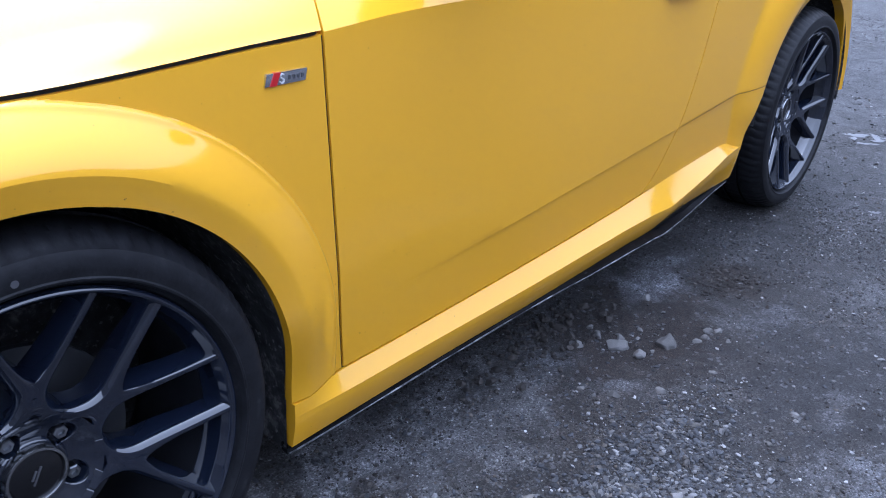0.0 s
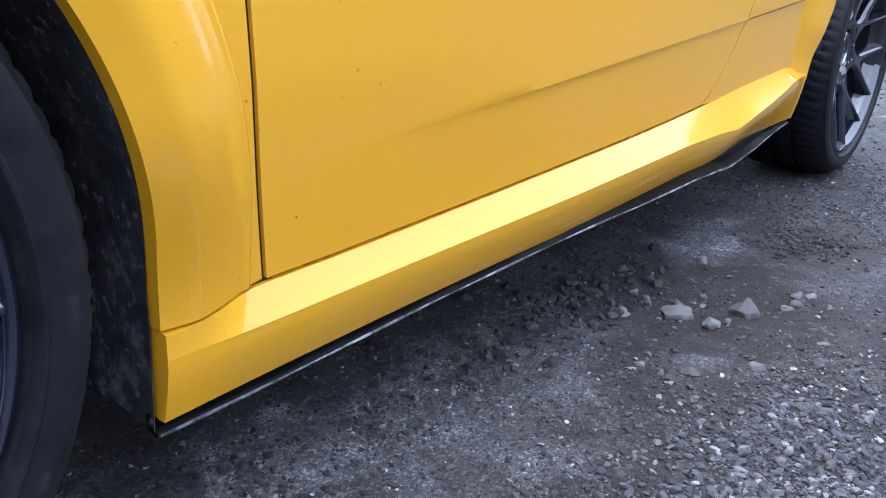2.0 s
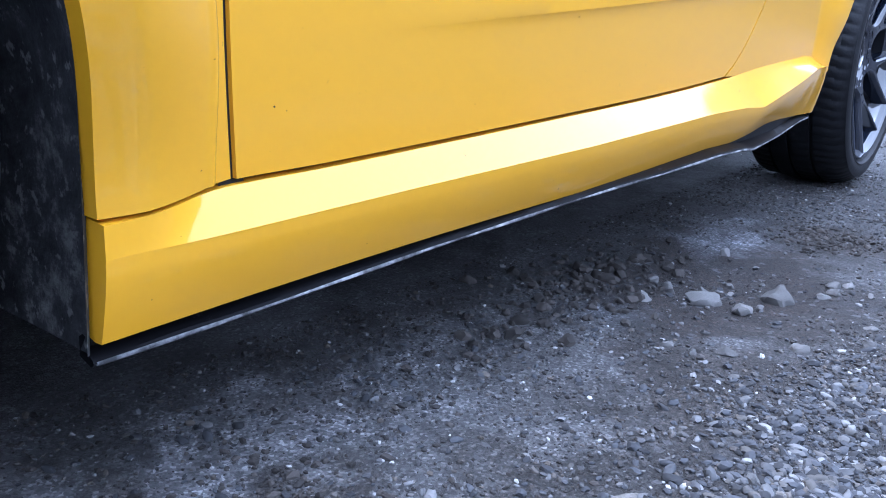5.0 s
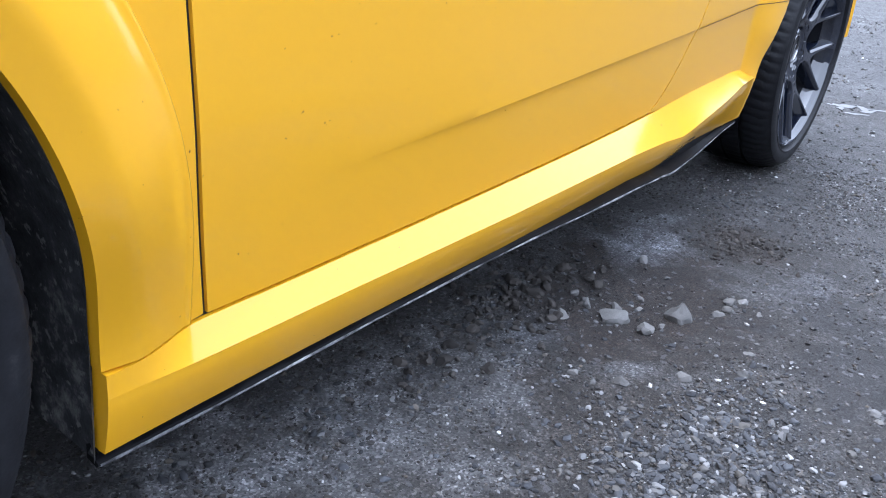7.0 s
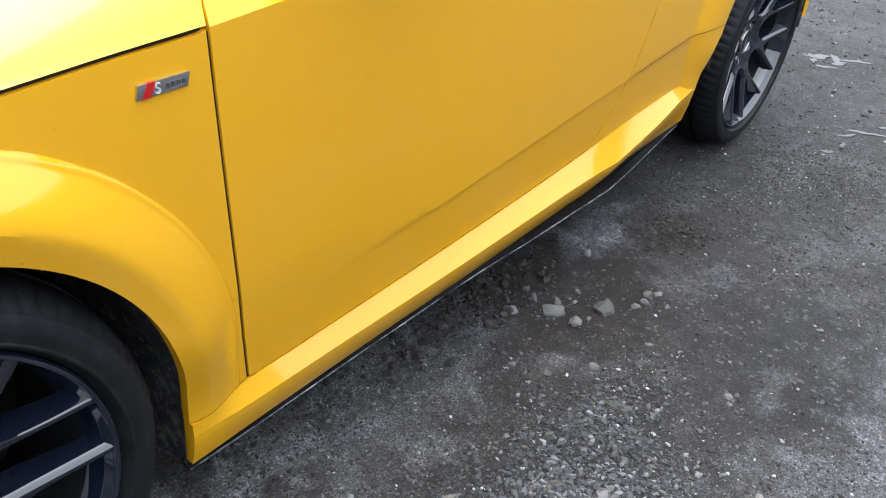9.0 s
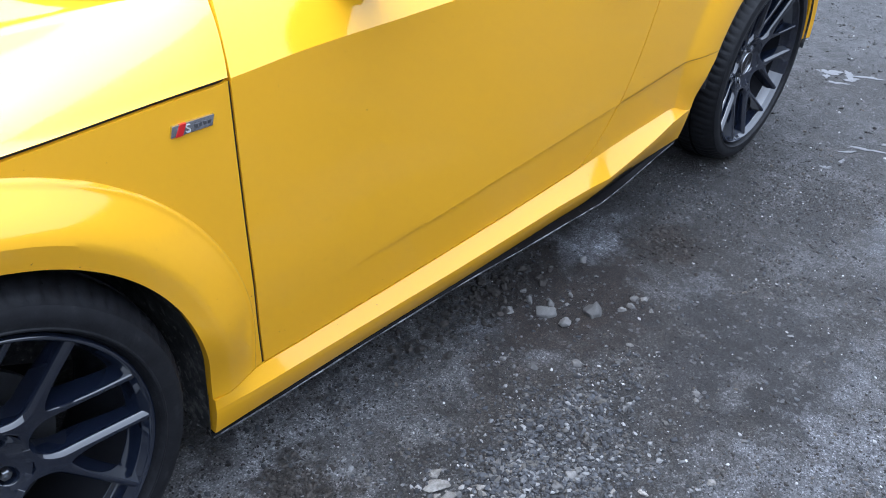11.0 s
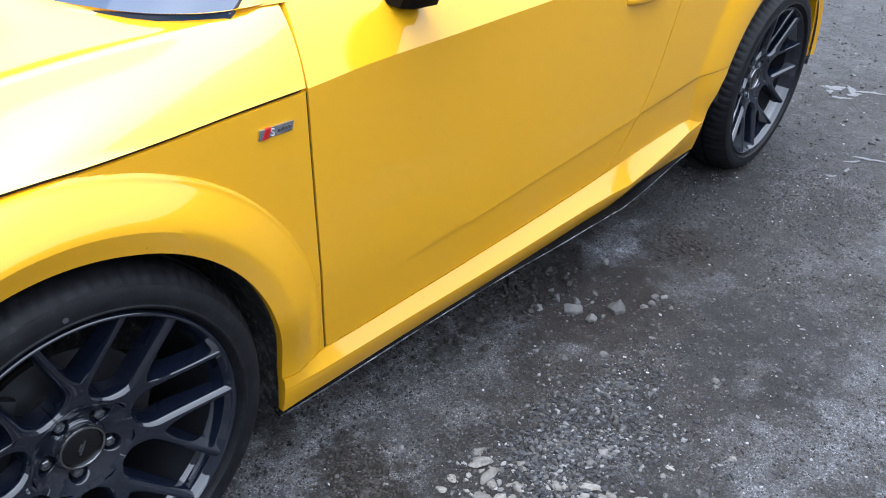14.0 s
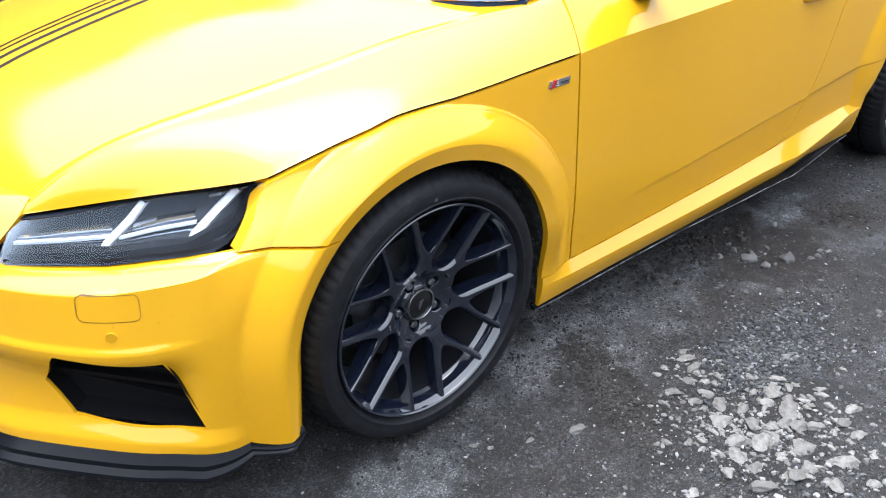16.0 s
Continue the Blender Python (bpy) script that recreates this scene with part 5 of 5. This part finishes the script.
badge = new("badge")
badge.parent = car
badge["label"] = "small chrome badge with a red slash"
B0, B1, BZ = 0.364, 0.434, 0.761
by = base_y(0.40, BZ)
bm = box_bm(B0, B1, by - 0.0035, by + 0.004, BZ - 0.0085, BZ + 0.0085, 0.0012)
for v in bm.verts:
    v.co.x += (v.co.z - BZ) * 0.25
part("plate", bm, CHROME, badge)
bm = box_bm(B0 + 0.010, B0 + 0.021, by - 0.0045, by, BZ - 0.0086, BZ + 0.0086)
for v in bm.verts:
    v.co.x += (v.co.z - BZ) * 0.45
part("red_slash", bm, RED, badge, "red enamel slash")


def lettering(name, text, size, where, mat, parent, turn=(90, 0, 0), depth=0.0006):
    cu = bpy.data.curves.new(name, "FONT")
    cu.body, cu.size, cu.extrude = text, size, depth
    tmp = new("tmp", cu)
    me = bpy.data.meshes.new_from_object(tmp)
    bpy.data.objects.remove(tmp)
    me.materials.clear()
    me.materials.append(mat)
    ob = new(name, me)
    ob.parent = parent
    ob.matrix_basis = pose(*where, *turn)
    return ob


lettering("letter", "S", 0.019, (B0 + 0.0225, by - 0.0042, BZ - 0.0066), WHITE_INK, badge)
for k in range(4):
    part("letter_bar", box_bm(B0 + 0.038 + k * 0.0075, B0 + 0.0425 + k * 0.0075, by - 0.0042, by, BZ - 0.0032, BZ + 0.0026), BADGE_GREY, badge)


def cover_joint(s0, s1, z0, z1, r, w):
    """The thin gap round a cover, as a band with rounded corners."""
    loop = []
    for (cs, cz), a0 in (((s1 + r, z1 - r), 90), ((s1 + r, z0 + r), 180), ((s0 - r, z0 + r), 270), ((s0 - r, z1 - r), 0)):
        loop += [(cs, cz, radians(a0 + k * 15)) for k in range(7)]
    edges = np.array([[(cs + q * math.cos(a), cz + q * math.sin(a)) for q in (r - w, r + w)] for cs, cz, a in loop + loop[:1]])
    fine = []
    for a, b in zip(edges, edges[1:]):
        for k in range(10):
            row = []
            for s, z in a * (1 - k / 10) + b * k / 10:
                x, y = bumper_y(s, z)
                row.append((x - 0.0008, y - 0.0009, z))
            fine.append(row)
    fine.append(fine[0])
    return mesh_object("cover_joint", np.array(fine).reshape(-1, 3), grid_faces(len(fine), 2), JOINT, front_bumper, "thin gap round the washer cover")


cover_joint(-0.625, -0.735, 0.512, 0.562, 0.012, 0.0006)
sx, sy = bumper_y(-0.685, 0.484)
bm = bmesh.new()
bmesh.ops.create_cone(bm, cap_ends=True, segments=20, radius1=0.010, radius2=0.0095, depth=0.006, matrix=Matrix.Translation((sx, sy, 0.484)) @ Matrix.Rotation(radians(60), 4, "Z") @ Matrix.Rotation(radians(90), 4, "Y"))
part("parking_sensor", bm, PAINT, front_bumper)


# ---- ground ----
def graded(lo, hi, step, far):
    inner = np.arange(lo, hi, step)
    out = [inner[-1]]
    d = step
    while out[-1] < far:
        d *= 1.25
        out.append(out[-1] + d)
    back = [inner[0]]
    d = step
    while back[-1] > -far:
        d *= 1.25
        back.append(back[-1] - d)
    return np.r_[back[:0:-1], inner, out[1:]]


def ground_z(x, y):
    p = Vector((x, y, 0))
    n = noise.fractal(p * 1.6, 1.0, 2.0, 4) * 0.008 + noise.fractal(p * 14, 1.0, 2.0, 3) * 0.0022
    pit = -0.016 * math.exp(-(((x - 1.36) / 0.22) ** 2 + ((y + 0.06) / 0.16) ** 2))
    for wx in (0.0, REAR):
        d = math.hypot((x - wx) / 0.25, (y - 0.13) / 0.2)
        n *= min(1.0, max(0.15, d - 0.4))
    return n + pit


def ground():
    xs, ys = graded(-1.2, 4.6, 0.02, 400), graded(-1.3, 0.9, 0.02, 400)
    verts = [(x, y, ground_z(x, y) if abs(x) < 12 and abs(y) < 8 else 0.0) for y in ys for x in xs]
    ob = mesh_object("ground", verts, grid_faces(len(ys), len(xs)), GROUND, sharp=80)
    return tagged(ob, "grey dirt and gravel ground with damp patches", "ground", kind="structure")


ground()


# ---- stones ----
def stone_mesh(name, seed, flat=0.38, cut=(0.44, 0.76), stretch=1.55):
    rnd = random.Random(seed)
    bm = bmesh.new()
    bmesh.ops.create_icosphere(bm, subdivisions=3, radius=1.0)
    for _ in range(15):
        n = Vector((rnd.gauss(0, 1), rnd.gauss(0, 1), rnd.gauss(0, 1))).normalized()
        d = rnd.uniform(*cut)
        for v in bm.verts:
            k = v.co.dot(n) - d
            if k > 0:
                v.co -= n * k
    for v in bm.verts:
        v.co *= 1 + 0.22 * noise.noise(v.co * 1.7 + Vector((seed, 0, 0))) + 0.09 * noise.noise(v.co * 5 + Vector((0, seed, 0)))
        v.co.z *= flat
        v.co.x *= stretch
    me = bpy.data.meshes.new(name)
    bm.to_mesh(me)
    bm.free()
    for p in me.polygons:
        p.use_smooth = True
    me.set_sharp_from_angle(angle=radians(30))
    return me


PALE = [stone_mesh("stone", k) for k in range(8)]
for me in PALE:
    me.materials.append(PALE_STONE)
GREY = [stone_mesh("stone", 20 + k, 0.92, (0.55, 0.85), 1.3) for k in range(6)]
for me in GREY:
    me.materials.append(GREY_STONE)
rs = random.Random(5)


def place_stone(me, x, y, r, turn, label, group):
    ob = new("stone", me)
    ob.matrix_basis = Matrix.LocRotScale((x, y, ground_z(x, y) + r * 0.08), Euler((rs.uniform(-0.25, 0.25), rs.uniform(-0.25, 0.25), turn)), (r, r, r))
    tagged(ob, label, "stone", group, "thing")


POTHOLE_STONES = ((1.397, -0.124, 0.0225), (1.310, -0.035, 0.0232), (1.316, -0.095, 0.0170), (1.321, 0.024, 0.0137), (1.339, 0.056, 0.009), (1.250, 0.033, 0.0134), (1.242, 0.045, 0.0096), (1.353, -0.022, 0.0098), (1.424, -0.038, 0.008), (1.383, -0.054, 0.006), (1.345, -0.112, 0.006), (1.522, -0.172, 0.012), (1.490, -0.178, 0.010), (1.538, -0.189, 0.008), (1.461, -0.171, 0.009), (1.505, -0.231, 0.007), (1.571, 0.024, 0.0117), (1.110, -0.146, 0.0114), (1.195, -0.208, 0.0107), (1.077, -0.113, 0.0053))
OUTER_STONES = ((1.345, -0.264, 0.0074), (1.269, -0.277, 0.0081), (1.162, -0.354, 0.006), (1.158, -0.263, 0.006), (1.302, -0.465, 0.0087), (1.082, -0.079, 0.007), (1.280, -0.475, 0.006), (0.922, -0.401, 0.0084), (0.818, -0.275, 0.0084), (0.854, -0.394, 0.0105), (0.896, -0.396, 0.0114))
for k, (x, y, r) in enumerate(POTHOLE_STONES + OUTER_STONES):
    place_stone(GREY[k % 6], x, y, r * 1.08, rs.uniform(0, 6), "grey angular stone lying in a shallow pothole" if k < len(POTHOLE_STONES) else "small grey stone lying on damp dirt", "stones in the pothole")

SLABS = ((0.689, -0.224, 0.025), (0.672, -0.261, 0.024), (0.603, -0.343, 0.020), (0.556, -0.341, 0.020), (0.594, -0.390, 0.023), (0.612, -0.287, 0.019), (0.640, -0.316, 0.017), (0.626, -0.436, 0.020), (0.742, -0.445, 0.028), (0.797, -0.434, 0.021), (0.688, -0.462, 0.024), (0.740, -0.492, 0.022), (0.698, -0.518, 0.033), (0.545, -0.426, 0.038), (0.593, -0.481, 0.028), (0.649, -0.530, 0.023), (0.673, -0.565, 0.026), (0.700, -0.592, 0.025), (0.756, -0.623, 0.023), (0.506, -0.492, 0.033))
MORE_SLABS = ((0.546, -0.535, 0.031), (0.601, -0.609, 0.035), (0.740, -0.674, 0.024), (0.629, -0.698, 0.034), (0.546, -0.713, 0.026), (0.423, -0.617, 0.031), (0.498, -0.638, 0.028), (0.398, -0.535, 0.024), (0.461, -0.519, 0.024), (0.551, -0.653, 0.023), (0.608, -0.772, 0.021), (0.285, -0.518, 0.020), (0.461, -0.567, 0.021), (0.258, -0.218, 0.025), (0.137, -0.170, 0.011), (0.823, -0.617, 0.023), (0.703, -0.630, 0.012), (0.709, -0.201, 0.015), (0.543, -0.287, 0.024), (0.031, -0.095, 0.013), (0.055, -0.125, 0.008))
for k, (x, y, r) in enumerate(SLABS + MORE_SLABS):
    place_stone(PALE[k % 8], x, y, min(r * 0.95, 0.030), rs.uniform(-1.2, 0.6), "pale broken limestone slab bedded in the gravel", "broken limestone pieces")
count = 0
while count < 235:
    x, y = rs.gauss(0.59, 0.14), rs.gauss(-0.53, 0.17)
    if -1.0 < y < -0.20 and x + 0.5 * y > 0.16:
        place_stone(PALE[count % 8], x, y, rs.choice((0.005, 0.006, 0.007, 0.008, 0.010, 0.012, 0.014)), rs.uniform(0, 6), "pale broken limestone lump on the gravel", "broken limestone pieces")
        count += 1

# where loose chips lie thinner (below 1) or thicker
SPREAD = ((1.45, -0.51, 0.28, 0.22, 0.22), (1.36, -0.06, 0.26, 0.20, 0.35), (1.82, -0.09, 0.13, 0.10, 0.4), (1.66, 0.06, 0.16, 0.09, 0.2), (0.43, -0.17, 0.13, 0.12, 0.45), (0.92, -0.34, 0.22, 0.15, 1.9), (1.25, -0.31, 0.16, 0.07, 1.9), (0.79, -0.03, 0.28, 0.14, 1.5), (-0.20, -0.07, 0.15, 0.07, 0.2), (0.83, -0.57, 0.10, 0.07, 0.3))


def thickness(x, y):
    d = 1.0
    for cx, cy, rx, ry, k in SPREAD:
        q = ((x - cx) / rx) ** 2 + ((y - cy) / ry) ** 2
        if q < 4:
            d += (k - 1) * math.exp(-q * q * 0.7)
    return max(d, 0.05)


def gravel(name, label, count, spread, sizes, seed, mat, fine=1, flat=0.72, everywhere=False):
    """Small loose chips, joined."""
    rnd = random.Random(seed)
    shapes = []
    for k in range(8):
        bm = bmesh.new()
        bmesh.ops.create_icosphere(bm, subdivisions=fine, radius=1.0)
        turn = Vector((rnd.uniform(0, 9), rnd.uniform(0, 9), 0))
        for v in bm.verts:
            v.co *= rnd.uniform(0.60, 1.18) if fine == 1 else 1 + 0.5 * noise.noise(v.co * 1.3 + turn) + rnd.uniform(-0.07, 0.07)
            v.co.z *= flat
        shapes.append((np.array([v.co[:] for v in bm.verts]), np.array([[v.index for v in f.verts] for f in bm.faces])))
        bm.free()
    verts, faces, n = [], [], 0
    while count:
        x, y = spread(rnd)
        p = Vector((x * 2.6, y * 2.6, 3.0))
        if not everywhere and rnd.random() > (0.30 + 0.40 * noise.noise(p) + 0.35 * noise.noise(p * 3.4)) * thickness(x, y):
            continue
        count -= 1
        r = rnd.uniform(*sizes) * rnd.choice((0.55, 0.75, 0.9, 1.0, 1.5))
        vs, fs = shapes[rnd.randrange(8)]
        rot = np.array(Euler((rnd.uniform(-0.35, 0.35), rnd.uniform(-0.35, 0.35), rnd.uniform(0, 6.28))).to_matrix())
        verts.append((vs * (rnd.uniform(1.0, 1.5), 0.9, 1.0)) @ rot.T * r + (x, y, ground_z(x, y) + r * 0.25))
        faces.append(fs + n)
        n += len(vs)
    me = bpy.data.meshes.new(name)
    me.from_pydata(np.concatenate(verts).tolist(), [], np.concatenate(faces).tolist())
    me.materials.append(mat)
    if fine > 1:
        for f in me.polygons:
            f.use_smooth = True
        me.set_sharp_from_angle(angle=radians(38))
    tagged(new(name, me), label, "gravel", kind="stuff")


SOIL = stone_material("soil_clod", (0.014, 0.0115, 0.0095), (0.060, 0.052, 0.046), True)
LIME_CHIP = stone_material("limestone_chip", (0.07, 0.067, 0.063), (0.30, 0.29, 0.278), True)
gravel("gravel", "loose grey gravel chips scattered over the dirt", 22000, lambda r: (r.uniform(-0.9, 2.7), r.uniform(-1.1, 0.30)), (0.0013, 0.0032), 3, GRAVEL)
gravel("grit", "fine pale grit in the dirt", 32000, lambda r: (r.uniform(-0.7, 2.9), r.uniform(-1.0, 0.30)), (0.0008, 0.0016), 9, GRAVEL)
gravel("pebbles", "many-coloured flat pebbles pressed into the dirt", 3600, lambda r: (r.uniform(-0.2, 2.4), r.uniform(-1.0, 0.20)), (0.0022, 0.0042), 31, BED, 2, 0.55)
gravel("gravel_bed", "bed of coarser grey gravel", 2900, lambda r: (r.gauss(0.90, 0.15), r.gauss(-0.36, 0.085)), (0.0022, 0.0047), 4, BED, 2, 0.7)
gravel("soil_crumbs", "dark brown crumbs of damp soil", 12000, lambda r: (r.uniform(-0.5, 2.8), r.uniform(-1.0, 0.30)), (0.0012, 0.0030), 21, SOIL)
gravel("soil_clods", "dark clods of soil beside the pothole", 260, lambda r: (r.gauss(1.20, 0.16), r.gauss(0.11, 0.05)), (0.003, 0.0075), 22, SOIL, 2, 0.8, True)
gravel("soil_heap", "low heap of dark loose soil", 420, lambda r: (r.gauss(1.82, 0.06), r.gauss(-0.09, 0.05)), (0.002, 0.0055), 23, SOIL, 1, 0.8, True)
def ridge_point(rnd):
    along, across = rnd.gauss(0, 0.115), rnd.gauss(0, 0.036)
    return 0.435 - 0.457 * along + 0.89 * across, -0.155 - 0.89 * along - 0.457 * across


gravel("dark_ridge", "low ridge of dark earthy crumbs", 2400, ridge_point, (0.0016, 0.0042), 24, SOIL, 1, 0.8, True)
gravel("limestone_chips", "small pale limestone chips in dark soil", 800, lambda r: (r.gauss(0.57, 0.14), r.gauss(-0.53, 0.16)), (0.0026, 0.0058), 11, LIME_CHIP, 1, 0.7, True)
gravel("far_gravel", "thinly scattered gravel chips", 9000, lambda r: (r.uniform(2.4, 7.5), r.uniform(-1.2, 2.2)), (0.0022, 0.0055), 6, GRAVEL)


# ---- puddles ----
def puddle(x, y, rx, ry, turn, seed):
    rnd = random.Random(seed)
    ph = [rnd.uniform(0, 6.28) for _ in range(4)]
    bm = bmesh.new()
    ring = []
    for k in range(120):
        a = k * math.tau / 120
        q = 1 + 0.28 * math.sin(2 * a + ph[0]) + 0.20 * math.sin(3 * a + ph[1]) + 0.12 * math.sin(5 * a + ph[2]) + 0.45 * noise.noise(Vector((3 * math.cos(a), 3 * math.sin(a), seed))) + 0.22 * noise.noise(Vector((9 * math.cos(a), 9 * math.sin(a), seed)))
        ring.append(bm.verts.new((rx * q * math.cos(a), ry * q * math.sin(a), 0.0)))
    mid = bm.verts.new((0, 0, 0.001))
    for a, b in zip(ring, ring[1:] + ring[:1]):
        bm.faces.new((a, b, mid))
    low = bmesh.ops.extrude_face_region(bm, geom=bm.faces[:])["geom"]
    for v in low:
        if isinstance(v, bmesh.types.BMVert):
            v.co.z -= 0.02
    bmesh.ops.recalc_face_normals(bm, faces=bm.faces)
    ob = part("puddle", bm, PUDDLE, None)
    ob.matrix_basis = pose(x, y, ground_z(x, y) + 0.0018, 0, 0, turn)
    tagged(ob, "shallow rain puddle reflecting the sky on dirt", "puddle", "puddles in the yard", "thing")


for k, (x, y, rx, ry, turn) in enumerate(((3.62, 0.10, 0.050, 0.018, -70), (3.66, 0.03, 0.035, 0.016, 20), (3.60, 0.00, 0.030, 0.014, -40), (3.70, -0.04, 0.040, 0.013, -60), (3.52, 0.03, 0.030, 0.012, -60), (3.55, 0.09, 0.020, 0.010, 30), (2.68, -0.238, 0.020, 0.007, -60), (2.95, -0.29, 0.045, 0.009, -65), (2.87, -0.245, 0.022, 0.008, -40), (2.78, -0.26, 0.014, 0.006, 10), (3.05, -0.34, 0.030, 0.008, -50))):
    puddle(x, y, rx * 1.2, ry * 1.25, turn, k)


# ---- chips in the paint ----
for x, z, r in ((0.531, 0.317, 0.0009), (0.972, 0.392, 0.0009), (0.624, 0.200, 0.0009), (0.461, 0.225, 0.0009), (0.70, 0.52, 0.0008)):
    chip = bmesh.new()
    y = base_y(x, z) if z > 0.26 else float(skirt_low_y(x)) * 0.55 + float(fold_y(x)) * 0.45
    bmesh.ops.create_icosphere(chip, subdivisions=1, radius=r, matrix=Matrix.Translation((x, y, z)))
    part("paint_chip", chip, DARK, car, "tiny dark chip in the paint")
chip = bmesh.new()
bmesh.ops.create_icosphere(chip, subdivisions=1, radius=0.0019, matrix=Matrix.Translation((0.771, 0.035, 0.2555)))
part("paint_chip", chip, DARK, car, "tiny dark chip in the paint")


# ---- walls out of view, added to shape what the paint reflects ----
def unseen_wall(name, x0, x1, y0, y1, h):
    tagged(part(name, box_bm(x0, x1, y0, y1, -0.1, h), WALL, None), "plain grey wall out of view, added for the car's reflections", "wall", kind="structure")


unseen_wall("wall_far", -9, 4.5, 5.2, 5.5, 4.3)
unseen_wall("wall_end", 24, 24.3, -1, 16, 4.0)
unseen_wall("wall_side", 15, 15.3, -16, -1.2, 6.4)
unseen_wall("wall_near", -9, 24, -16.3, -16, 6.3)
unseen_wall("wall_front", -9.3, -9, -16, 5.2, 4.4)
